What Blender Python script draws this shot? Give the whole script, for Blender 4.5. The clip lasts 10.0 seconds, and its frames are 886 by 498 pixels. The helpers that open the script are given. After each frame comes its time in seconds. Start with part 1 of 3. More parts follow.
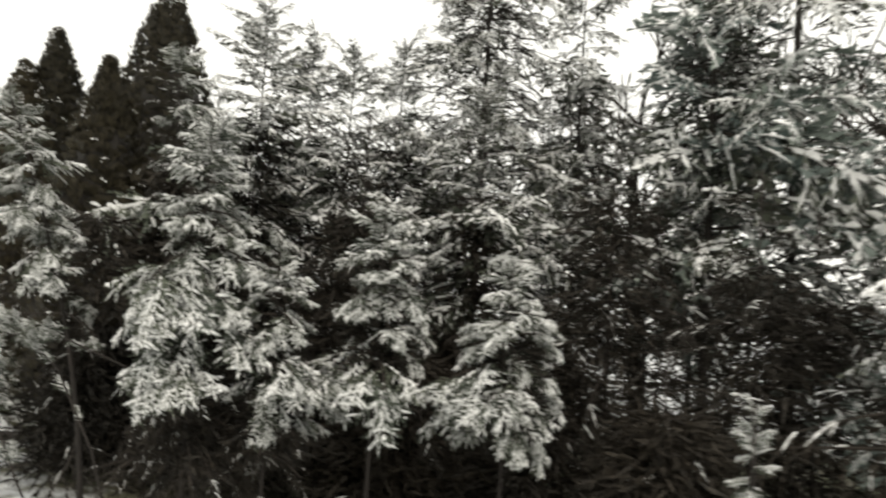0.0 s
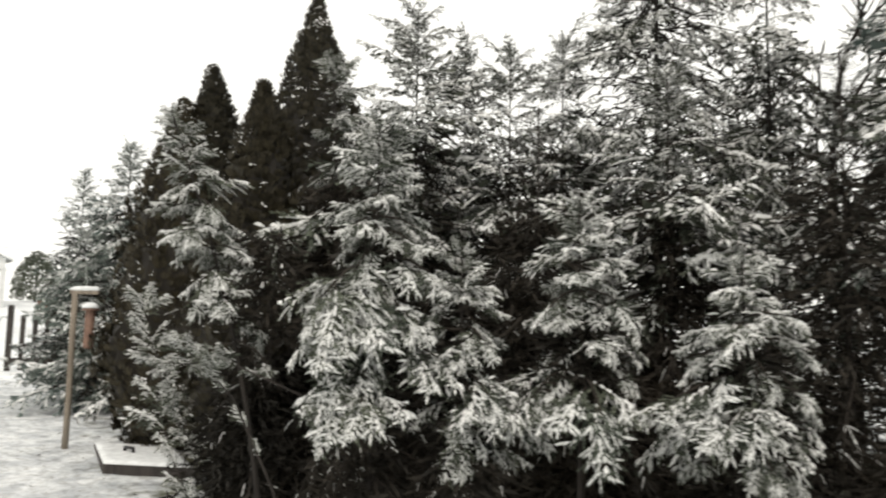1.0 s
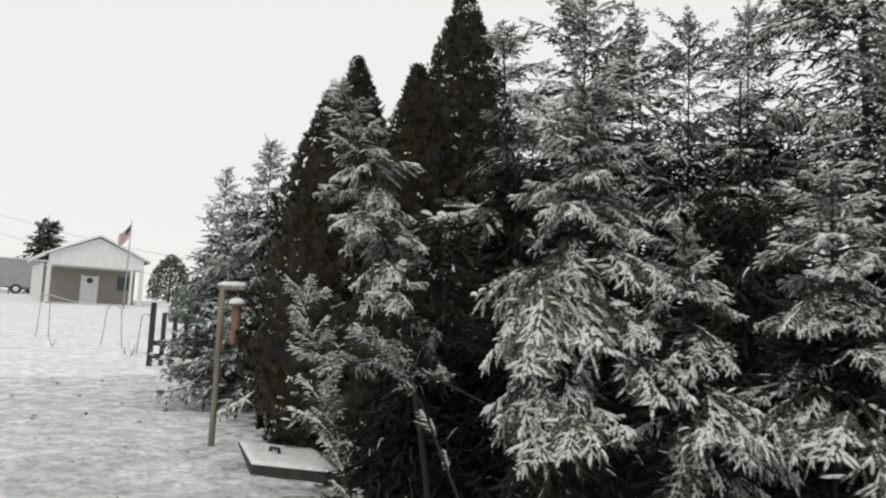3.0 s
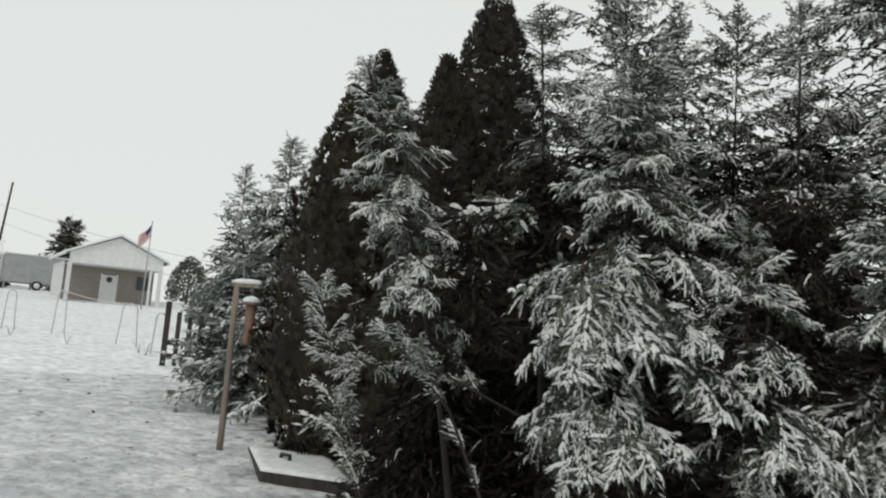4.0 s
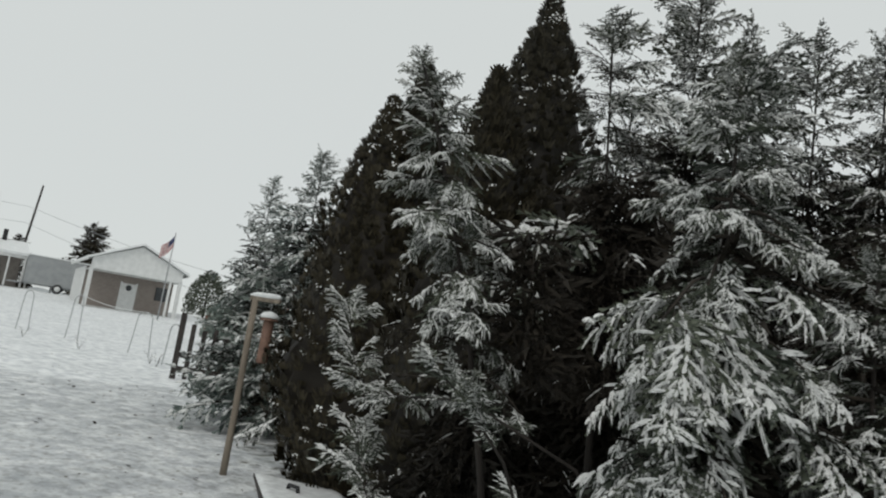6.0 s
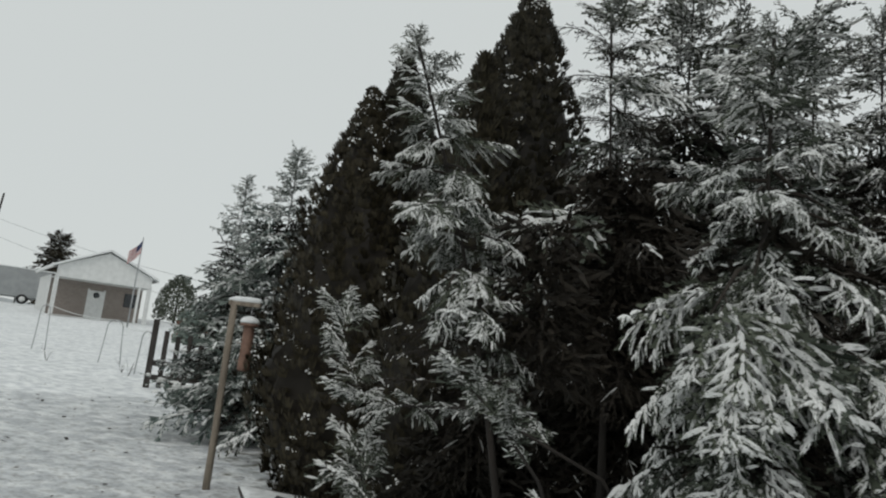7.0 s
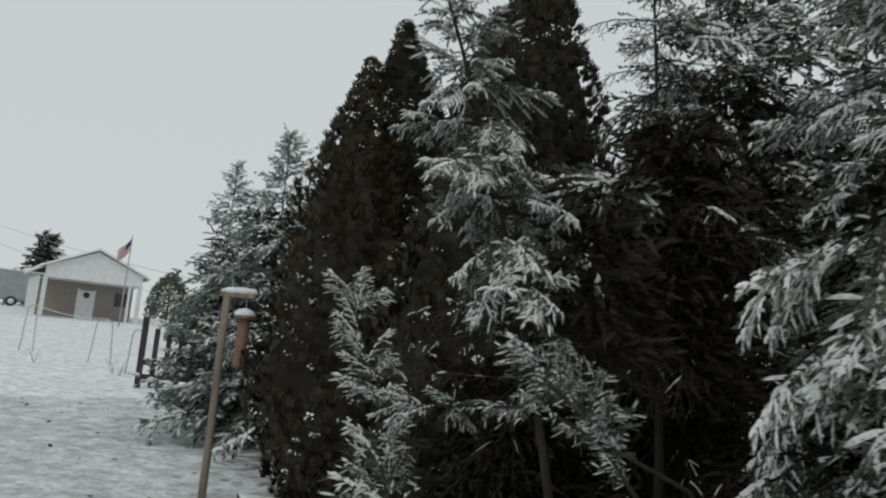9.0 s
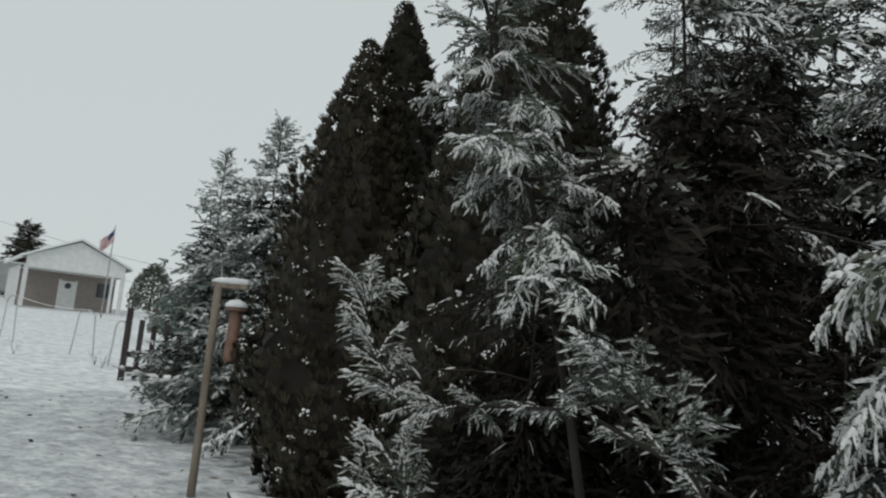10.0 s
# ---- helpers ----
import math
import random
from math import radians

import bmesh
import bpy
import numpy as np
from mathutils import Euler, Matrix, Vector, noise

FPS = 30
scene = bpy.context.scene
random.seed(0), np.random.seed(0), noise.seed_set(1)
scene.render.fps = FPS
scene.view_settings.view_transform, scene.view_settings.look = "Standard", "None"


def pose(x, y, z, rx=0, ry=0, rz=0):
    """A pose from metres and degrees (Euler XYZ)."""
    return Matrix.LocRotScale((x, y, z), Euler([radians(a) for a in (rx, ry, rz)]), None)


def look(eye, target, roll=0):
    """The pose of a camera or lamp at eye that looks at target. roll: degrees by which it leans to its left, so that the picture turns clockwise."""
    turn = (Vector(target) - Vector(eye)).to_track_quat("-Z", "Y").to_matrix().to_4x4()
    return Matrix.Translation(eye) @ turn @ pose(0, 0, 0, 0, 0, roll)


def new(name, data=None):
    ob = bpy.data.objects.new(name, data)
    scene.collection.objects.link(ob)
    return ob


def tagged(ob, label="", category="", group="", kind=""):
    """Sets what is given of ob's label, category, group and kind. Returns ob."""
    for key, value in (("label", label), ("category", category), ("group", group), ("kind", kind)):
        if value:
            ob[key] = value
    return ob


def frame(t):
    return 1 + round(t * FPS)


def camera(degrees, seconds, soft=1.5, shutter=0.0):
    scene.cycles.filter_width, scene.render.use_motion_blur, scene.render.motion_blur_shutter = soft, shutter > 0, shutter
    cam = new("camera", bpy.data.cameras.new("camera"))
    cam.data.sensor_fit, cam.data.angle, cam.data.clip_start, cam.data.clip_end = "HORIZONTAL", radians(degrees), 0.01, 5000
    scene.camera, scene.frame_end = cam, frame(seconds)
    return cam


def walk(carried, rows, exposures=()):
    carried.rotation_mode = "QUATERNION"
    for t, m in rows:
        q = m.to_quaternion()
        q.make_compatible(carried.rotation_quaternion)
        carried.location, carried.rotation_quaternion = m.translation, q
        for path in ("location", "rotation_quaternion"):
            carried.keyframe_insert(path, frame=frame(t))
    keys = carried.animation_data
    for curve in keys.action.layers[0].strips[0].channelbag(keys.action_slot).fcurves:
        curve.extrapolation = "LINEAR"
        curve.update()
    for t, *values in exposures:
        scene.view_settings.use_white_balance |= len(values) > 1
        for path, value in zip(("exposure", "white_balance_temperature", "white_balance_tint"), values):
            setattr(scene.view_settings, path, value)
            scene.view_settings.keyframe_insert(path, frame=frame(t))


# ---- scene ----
cam = camera(62.0, 10.0, 2.1, 0.5)
PATH = [
    (0, (1.124, -0.384, 1.448), (0.52, 1.518, 1.588), 3.8),
    (0.5, (0.853, -0.141, 1.353), (0.075, 1.691, 1.55), 1.9),
    (1, (0.654, 0.036, 1.334), (-0.288, 1.788, 1.539), 1.1),
    (1.5, (0.497, 0.094, 1.306), (-0.524, 1.8, 1.523), 0.9),
    (2, (0.345, 0.202, 1.288), (-0.737, 1.87, 1.499), 1.8),
    (2.5, (0.209, 0.234, 1.285), (-0.924, 1.864, 1.525), 2.4),
    (3, (0.068, 0.24, 1.277), (-1.123, 1.832, 1.495), 2.6),
    (4.5, (-0.249, 0.568, 1.226), (-1.513, 2.09, 1.52), 6.3),
    (5, (-0.326, 0.607, 1.231), (-1.631, 2.085, 1.569), 8.6),
    (5.5, (-0.408, 0.66, 1.218), (-1.701, 2.151, 1.542), 9.3),
    (7, (-0.756, 0.817, 1.24), (-1.966, 2.377, 1.561), 6.5),
    (7.5, (-0.837, 0.87, 1.23), (-2.038, 2.439, 1.541), 7.2),
    (8, (-0.944, 0.963, 1.222), (-2.121, 2.55, 1.528), 8.0),
    (8.5, (-1.043, 1.062, 1.234), (-2.212, 2.648, 1.575), 7.7),
    (9, (-1.14, 1.109, 1.227), (-2.332, 2.686, 1.528), 5.0),
    (9.5, (-1.229, 1.149, 1.221), (-2.433, 2.72, 1.509), 4.7),
    (10, (-1.342, 1.201, 1.226), (-2.502, 2.805, 1.513), 5.3),
]
EXPOSURES = [(0, 1.05, 7200, 13), (1, 1.0, 7100, 14), (2.5, 0.6, 6850, 12), (4.5, 0.25, 6600, 11), (7, 0.02, 6500, 10), (10, -0.05, 6350, 9)]
walk(cam, [(t, look(eye, target, roll)) for t, eye, target, roll in PATH], EXPOSURES)

# ---- world and sun: an overcast, snowing day ----
world = bpy.data.worlds.new("overcast")
scene.world = world
world.use_nodes = True
wn, wl = world.node_tree.nodes, world.node_tree.links
sky = wn.new("ShaderNodeTexSky")
sky.sky_type, sky.sun_disc = "NISHITA", False
sky.sun_elevation, sky.sun_rotation = radians(38), radians(150)
scale_sky = wn.new("ShaderNodeMix")
scale_sky.data_type, scale_sky.blend_type = "RGBA", "MIX"
scale_sky.inputs[0].default_value = 0.965
scale_sky.inputs[7].default_value = (6.1, 6.45, 6.35, 1)   # the cloud's even grey
wl.new(sky.outputs[0], scale_sky.inputs[6])
wl.new(scale_sky.outputs[2], wn["Background"].inputs[0])
wn["Background"].inputs[1].default_value = 0.1
sun = new("sun", bpy.data.lights.new("sun", "SUN"))
sun.data.energy, sun.data.angle, sun.data.color = 0.6, radians(30), (1, 0.97, 0.93)
sun.matrix_world = look((0, 0, 30), (0 - 16, 30, -8))


# ---- materials ----
def mat(name, rough=0.8, metal=0.0):
    m = bpy.data.materials.new(name)
    m.use_nodes = True
    n, l = m.node_tree.nodes, m.node_tree.links
    b = n["Principled BSDF"]
    b.inputs["Roughness"].default_value, b.inputs["Metallic"].default_value = rough, metal
    return m, n, l, b


def ramp(n, l, source, stops):
    r = n.new("ShaderNodeValToRGB")
    e = r.color_ramp.elements
    while len(e) < len(stops):
        e.new(0.5)
    for k, (p, c) in zip(e, stops):
        k.position, k.color = p, (*c, 1)
    l.new(source, r.inputs[0])
    return r.outputs[0]


def tex(n, l, scale, detail=4.0, stretch=None, obj=True):
    t = n.new("ShaderNodeTexNoise")
    t.inputs["Scale"].default_value, t.inputs["Detail"].default_value = scale, detail
    c = n.new("ShaderNodeTexCoord")
    source = c.outputs["Object"] if obj else c.outputs["Generated"]
    if stretch:
        mp = n.new("ShaderNodeMapping")
        mp.inputs["Scale"].default_value = stretch
        l.new(source, mp.inputs[0])
        source = mp.outputs[0]
    l.new(source, t.inputs["Vector"])
    return t.outputs["Fac"]


def mix(n, l, fac, a, b, kind="MIX"):
    x = n.new("ShaderNodeMix")
    x.data_type, x.blend_type = "RGBA", kind
    for k, v in ((0, fac), (6, a), (7, b)):
        if isinstance(v, (int, float)):
            x.inputs[k].default_value = v
        elif isinstance(v, tuple):
            x.inputs[k].default_value = (*v, 1)
        else:
            l.new(v, x.inputs[k])
    return x.outputs[2]


def bump(n, l, b, height, strength=0.4, distance=0.02):
    k = n.new("ShaderNodeBump")
    k.inputs["Strength"].default_value, k.inputs["Distance"].default_value = strength, distance
    l.new(height, k.inputs["Height"])
    l.new(k.outputs[0], b.inputs["Normal"])


def grained(name, dark, light, scale=6, rough=0.8, metal=0.0, stretch=None, relief=0.3, fine=40):
    """Colour mottled at two scales, with relief."""
    m, n, l, b = mat(name, rough, metal)
    big, small = tex(n, l, scale, 5, stretch), tex(n, l, fine, 3, stretch)
    c = ramp(n, l, big, [(0.3, dark), (0.7, light)])
    d = ramp(n, l, small, [(0.3, (0.75,) * 3), (0.7, (1.0,) * 3)])
    l.new(mix(n, l, 1.0, c, d, "MULTIPLY"), b.inputs["Base Color"])
    bump(n, l, b, small, relief, 0.01)
    return m


def leafy(name, dark, light, rough=0.65):
    """Needles: colour varies from tuft to tuft and from bough to bough."""
    m, n, l, b = mat(name, rough)
    g, o = n.new("ShaderNodeNewGeometry"), n.new("ShaderNodeObjectInfo")
    c = ramp(n, l, g.outputs["Random Per Island"], [(0.0, dark), (1.0, light)])
    v = ramp(n, l, o.outputs["Random"], [(0.0, (0.7, 0.72, 0.7)), (1.0, (1.15, 1.1, 1.0))])
    l.new(mix(n, l, 1.0, c, v, "MULTIPLY"), b.inputs["Base Color"])
    b.inputs["Specular IOR Level"].default_value = 0.25
    return m


SNOW, n, l, b = mat("snow_on_twigs", 0.75)
l.new(ramp(n, l, tex(n, l, 25, 3), [(0.3, (0.68, 0.685, 0.67)), (0.7, (0.87, 0.875, 0.86))]), b.inputs["Base Color"])
bump(n, l, b, tex(n, l, 120, 3), 0.4, 0.01)

NEEDLE = leafy("hemlock_needles", (0.04, 0.05, 0.04), (0.13, 0.148, 0.12))
NEEDLE_GREY = leafy("frosted_needles", (0.08, 0.11, 0.105), (0.25, 0.29, 0.28))
NEEDLE_MID = leafy("spruce_needles", (0.026, 0.032, 0.025), (0.1, 0.112, 0.09))
# Shade deep in the crowns and thicket is put into this colour.
NEEDLE_SHADED = leafy("shaded_needles", (0.013, 0.011, 0.0085), (0.032, 0.027, 0.021))
THUJA = leafy("arborvitae_scales", (0.0135, 0.0115, 0.007), (0.045, 0.038, 0.022))
RUSSET = leafy("russet_leaves", (0.13, 0.06, 0.045), (0.26, 0.14, 0.11))
BARK = grained("bark", (0.012, 0.0095, 0.0075), (0.036, 0.029, 0.024), 9, 0.9, stretch=(1, 1, 0.2), relief=0.8)
TWIG = grained("twig_bark", (0.016, 0.012, 0.009), (0.045, 0.035, 0.026), 20, 0.9)
POST_WOOD = grained("weathered_wood", (0.16, 0.13, 0.1), (0.34, 0.29, 0.23), 5, 0.85, stretch=(4, 4, 0.3), relief=0.6)
FENCE_WOOD = grained("dark_fence_wood", (0.022, 0.018, 0.016), (0.06, 0.05, 0.045), 6, 0.85, stretch=(4, 4, 0.4), relief=0.5)
FEEDER_WOOD = grained("reddish_feeder", (0.14, 0.075, 0.055), (0.27, 0.16, 0.115), 14, 0.7)
GREY_METAL = grained("dull_metal", (0.3, 0.31, 0.32), (0.5, 0.51, 0.52), 8, 0.5, 0.6, relief=0.1)
WHITE_PAINT = grained("white_paint", (0.68, 0.69, 0.68), (0.82, 0.83, 0.82), 3, 0.6, relief=0.1)
GREY_PAINT = grained("grey_panel", (0.3, 0.315, 0.32), (0.38, 0.395, 0.4), 2, 0.55, relief=0.1)
TAN_WALL = grained("tan_siding", (0.25, 0.22, 0.2), (0.33, 0.3, 0.27), 3, 0.8)
CONCRETE = grained("old_concrete", (0.22, 0.21, 0.2), (0.38, 0.37, 0.35), 7, 0.9, relief=0.5)
DARK = grained("dark_rubber", (0.015, 0.015, 0.016), (0.035, 0.035, 0.037), 8, 0.8)
BLUE = grained("blue_plastic", (0.05, 0.06, 0.14), (0.08, 0.09, 0.2), 6, 0.6)
RED_CLOTH = grained("red_cloth", (0.35, 0.06, 0.06), (0.45, 0.09, 0.09), 10, 0.9)
WHITE_CLOTH = grained("white_cloth", (0.7, 0.69, 0.68), (0.8, 0.79, 0.78), 10, 0.9)
BLUE_CLOTH = grained("navy_cloth", (0.03, 0.04, 0.1), (0.05, 0.06, 0.14), 10, 0.9)
GLASS_DARK = grained("dark_window", (0.03, 0.035, 0.04), (0.06, 0.065, 0.07), 3, 0.15, relief=0.0)
ROOF_SNOW = grained("roof_snow", (0.78, 0.8, 0.8), (0.88, 0.9, 0.9), 2, 0.8, relief=0.4, fine=15)

BRICK, n, l, b = mat("brown_brick", 0.9)
br = n.new("ShaderNodeTexBrick")
br.inputs["Scale"].default_value = 1.0
br.inputs["Brick Width"].default_value, br.inputs["Row Height"].default_value = 0.215, 0.075
br.inputs["Mortar Size"].default_value = 0.008
for k, c in (("Color1", (0.2, 0.165, 0.145)), ("Color2", (0.26, 0.22, 0.195)), ("Mortar", (0.3, 0.28, 0.26))):
    br.inputs[k].default_value = (*c, 1)
tc, mp = n.new("ShaderNodeTexCoord"), n.new("ShaderNodeMapping")
mp.inputs["Rotation"].default_value = (radians(90), 0, 0)
l.new(tc.outputs["Object"], mp.inputs[0])
l.new(mp.outputs[0], br.inputs["Vector"])
l.new(br.outputs["Color"], b.inputs["Base Color"])

# snow over a lawn: tufts, leaves and trodden places; hardly any under the trees
GROUND, n, l, b = mat("snowy_lawn", 0.85)
att = n.new("ShaderNodeAttribute")
att.attribute_name = "bare"
litter = mix(n, l, tex(n, l, 14, 6), (0.035, 0.03, 0.02), (0.11, 0.1, 0.065))
litter = mix(n, l, ramp(n, l, tex(n, l, 3.5, 5), [(0.45, (0, 0, 0)), (0.7, (1, 1, 1))]), litter, (0.09, 0.105, 0.055))
white = ramp(n, l, tex(n, l, 1.3, 6), [(0.3, (0.74, 0.76, 0.76)), (0.65, (0.87, 0.885, 0.885))])
tread = ramp(n, l, tex(n, l, 5.5, 7), [(0.4, (0.7, 0.71, 0.73)), (0.58, (1, 1, 1))])
white = mix(n, l, 1.0, white, tread, "MULTIPLY")
specks = ramp(n, l, tex(n, l, 11, 2), [(0.71, (0, 0, 0)), (0.76, (1, 1, 1))])
white = mix(n, l, specks, white, (0.16, 0.14, 0.11))
add = n.new("ShaderNodeMath")
add.operation = "MULTIPLY_ADD"
l.new(tex(n, l, 6, 7), add.inputs[0])
add.inputs[1].default_value = 1.6
l.new(att.outputs["Fac"], add.inputs[2])
edge = ramp(n, l, add.outputs[0], [(0.95, (0, 0, 0)), (1.0, (1, 1, 1))])
foot = n.new("ShaderNodeAttribute")
foot.attribute_name = "trodden"
scuff = mix(n, l, 1.0, ramp(n, l, tex(n, l, 3.2, 8), [(0.38, (0.72, 0.73, 0.74)), (0.62, (0.95, 0.95, 0.95))]), ramp(n, l, tex(n, l, 16, 5), [(0.36, (0.74, 0.73, 0.72)), (0.5, (1, 1, 1))]), "MULTIPLY")
white = mix(n, l, foot.outputs["Fac"], white, mix(n, l, 1.0, white, scuff, "MULTIPLY"))
more = n.new("ShaderNodeMapRange")
more.inputs[1].default_value, more.inputs[2].default_value = 1.15, 1.5
l.new(add.outputs[0], more.inputs[0])
l.new(mix(n, l, more.outputs[0], white, litter), b.inputs["Base Color"])
bump(n, l, b, tex(n, l, 9, 7), 0.8, 0.06)


# ---- building helpers ----
def mesh_of(name, verts, faces, mats, index=None, smooth=False):
    me = bpy.data.meshes.new(name)
    me.from_pydata([tuple(v) for v in verts], [], faces)
    for m in mats:
        me.materials.append(m)
    if index is not None:
        me.polygons.foreach_set("material_index", index)
    if smooth:
        me.polygons.foreach_set("use_smooth", [True] * len(faces))
    me.update()
    return me


def thing(name, label, category, group="", kind="", at=None):
    e = new(name)
    if at is not None:
        e.matrix_basis = at
    return tagged(e, label, category, group, kind)


def part(name, data, material, parent, label="", at=None):
    if isinstance(data, bmesh.types.BMesh):
        me = bpy.data.meshes.new(name)
        bmesh.ops.recalc_face_normals(data, faces=data.faces)
        data.to_mesh(me)
        data.free()
        me.materials.append(material)
    else:
        me = data
    ob = new(name, me)
    ob.parent = parent
    if at is not None:
        ob.matrix_basis = at
    if label:
        ob["label"] = label
    return ob


def box(bm, x0, x1, y0, y1, z0, z1, bevel=0.0, m=None):
    r = bmesh.ops.create_cube(bm, size=1)
    vs = r["verts"]
    for v in vs:
        v.co = Vector((x0 + (v.co.x + 0.5) * (x1 - x0), y0 + (v.co.y + 0.5) * (y1 - y0), z0 + (v.co.z + 0.5) * (z1 - z0)))
    if bevel:
        es = list({e for v in vs for e in v.link_edges})
        vs = list({v for f in bmesh.ops.bevel(bm, geom=es, offset=bevel, segments=2, affect="EDGES")["faces"] for v in f.verts} | {v for v in vs if v.is_valid})
    if m:
        bmesh.ops.transform(bm, matrix=m, verts=[v for v in vs if v.is_valid])
    return bm


def boxed(*a, **k):
    return box(bmesh.new(), *a, **k)


def tube_data(points, radii, sides=8):
    """Vertices and faces of a tube along points."""
    vs, fs = [], []
    pts = [Vector(p) for p in points]
    for i, p in enumerate(pts):
        d = (pts[min(i + 1, len(pts) - 1)] - pts[max(i - 1, 0)]).normalized()
        a = d.orthogonal().normalized() if i == 0 else (a - d * a.dot(d)).normalized()
        c = d.cross(a)
        for k in range(sides):
            t = 2 * math.pi * k / sides
            vs.append(p + (a * math.cos(t) + c * math.sin(t)) * radii[i])
    for i in range(len(pts) - 1):
        for k in range(sides):
            q = (k + 1) % sides
            fs.append((i * sides + k, i * sides + q, (i + 1) * sides + q, (i + 1) * sides + k))
    fs.append(tuple(range(sides))[::-1])
    fs.append(tuple((len(pts) - 1) * sides + k for k in range(sides)))
    return vs, fs


def tube(points, radii, material, sides=8, name="tube"):
    if not hasattr(radii, "__len__"):
        radii = [radii] * len(points)
    vs, fs = tube_data(points, radii, sides)
    return mesh_of(name, vs, fs, [material], smooth=True)


# ---- ground ----
TREE_LINE = [(3.6, 1.9), (1.2, 2.6), (-0.6, 2.7), (-2.2, 3.1), (-3.35, 3.6), (-4.3, 4.25), (-5.5, 5.1), (-6.8, 5.85), (-8.4, 6.9), (-10.5, 8.2), (-14, 11)]


def line_side(x, y):
    """Distance behind the edge of the tree row, negative on the lawn."""
    best = 1e9
    sign = 1
    for (ax, ay), (bx, by) in zip(TREE_LINE, TREE_LINE[1:]):
        dx, dy = bx - ax, by - ay
        k = max(0, min(1, ((x - ax) * dx + (y - ay) * dy) / (dx * dx + dy * dy)))
        ex, ey = x - ax - k * dx, y - ay - k * dy
        d = math.hypot(ex, ey)
        if d < best:
            best, sign = d, 1 if dx * ey - dy * ex < 0 else -1
    return best * sign


def ground_z(x, y):
    """The lawn lies level by the trees, then climbs to the neighbour's house."""
    r = -0.87 * (x + 0.5) + 0.49 * (y - 0.5)
    z = float(np.interp(r, (2.0, 6.3, 14.0, 24.0, 50.0, 57.0, 68.0, 80.0, 110.0, 300.0), (0.0, 0.16, 0.36, 0.62, 1.62, 1.9, 2.6, 2.9, 2.9, -3.0)))
    return z + 0.02 * noise.noise((x * 0.9, y * 0.9, 0)) + 0.006 * noise.noise((x * 5, y * 5, 3))


def axis(fine0, fine1, step, far):
    a = list(np.arange(fine0, fine1, step))
    s = step
    while a[-1] < far:
        s *= 1.22
        a.append(a[-1] + s)
    s = step
    while a[0] > -far:
        s *= 1.22
        a.insert(0, a[0] - s)
    return a


gx, gy = axis(-16, 4, 0.13, 900), axis(-2, 13, 0.13, 900)
gv = [(x, y, ground_z(x, y)) for y in gy for x in gx]
nx = len(gx)
gf = [(j * nx + i, j * nx + i + 1, (j + 1) * nx + i + 1, (j + 1) * nx + i) for j in range(len(gy) - 1) for i in range(nx - 1)]
gm = mesh_of("ground", gv, gf, [GROUND], smooth=True)
bare = gm.attributes.new("bare", "FLOAT", "POINT")
bare.data.foreach_set("value", [max(-0.3, min(1.0, 0.44 + 0.55 * line_side(x, y))) if abs(x) < 30 and abs(y) < 30 and line_side(x, y) < 6.5 else 0.1 if line_side(x, y) > 0 else -0.3 for x, y, z in gv])
trodden = gm.attributes.new("trodden", "FLOAT", "POINT")
trodden.data.foreach_set("value", [max(0.0, min(1.0, (12.6 + 0.6 * noise.noise((x * 0.6, y * 0.6, 7)) + 0.87 * (x + 0.5) - 0.49 * (y - 0.5)) / 0.8)) for x, y, z in gv])
ground = tagged(new("ground", gm), "snow-covered lawn with tufts and bare litter under the trees", "ground", kind="structure")


# ---- conifers ----
def spray(V, F, M, p, d, length, width, n, snow, rng, droop=0.25, load=1.0):
    """A twig: needles on both sides, and a lumpy ridge of snow along its top."""
    side = Vector((-d.y, d.x, 0))
    side = side.normalized() if side.length > 1e-4 else Vector((0, 1, 0))
    pts = [p + d * (length * i / n) + Vector((0, 0, -droop * length * (i / n) ** 2)) for i in range(n + 1)]
    step = length / n
    for i in range(n):
        a, c = pts[i], pts[i + 1]
        w = width * (1.0 - 0.55 * i / n)
        for s in (-1, 1):
            tip = a + side * (s * w * rng.uniform(0.7, 1.2)) + d * (step * rng.uniform(0.8, 1.6)) + Vector((0, 0, w * rng.uniform(-0.55, 0.1)))
            k = len(V)
            V += [a, c, tip]
            F.append((k, k + 1, k + 2))
            M.append(0)
    k = len(V)
    V += [pts[-1] - side * width * 0.2, pts[-1] + side * width * 0.2, pts[-1] + d * width * 0.9 - Vector((0, 0, width * 0.2))]
    F.append((k, k + 1, k + 2))
    M.append(0)
    if rng.random() < snow:
        first = rng.randint(0, 1)
        rows = range(first, n + 1)
        k = len(V)
        for j, i in enumerate(rows):
            e = 0.35 if i in (rows[0], rows[-1]) else 1.0
            w = width * load * rng.uniform(0.35, 0.75) * e * (1 - 0.3 * i / n)
            h = width * load * rng.uniform(0.35, 0.7) * e
            V += [pts[i] - side * w - Vector((0, 0, w * 0.4)), pts[i] + Vector((0, 0, h + 0.003)), pts[i] + side * w - Vector((0, 0, w * 0.4))]
            if j:
                q = k + 3 * (j - 1)
                F += [(q, q + 3, q + 4, q + 1), (q + 1, q + 4, q + 5, q + 2)]
                M += [1, 1]


def pad(V, F, M, p, r, rng):
    """A lump of snow lying on a fork."""
    k = len(V)
    V.append(p + Vector((0, 0, r * 0.75)))
    for i in range(6):
        t = i * math.pi / 3
        q = r * rng.uniform(0.7, 1.3)
        V.append(p + Vector((q * math.cos(t), q * math.sin(t), rng.uniform(-0.3, 0.05) * r)))
    for i in range(6):
        F.append((k, k + 1 + i, k + 1 + (i + 1) % 6))
        M.append(1)


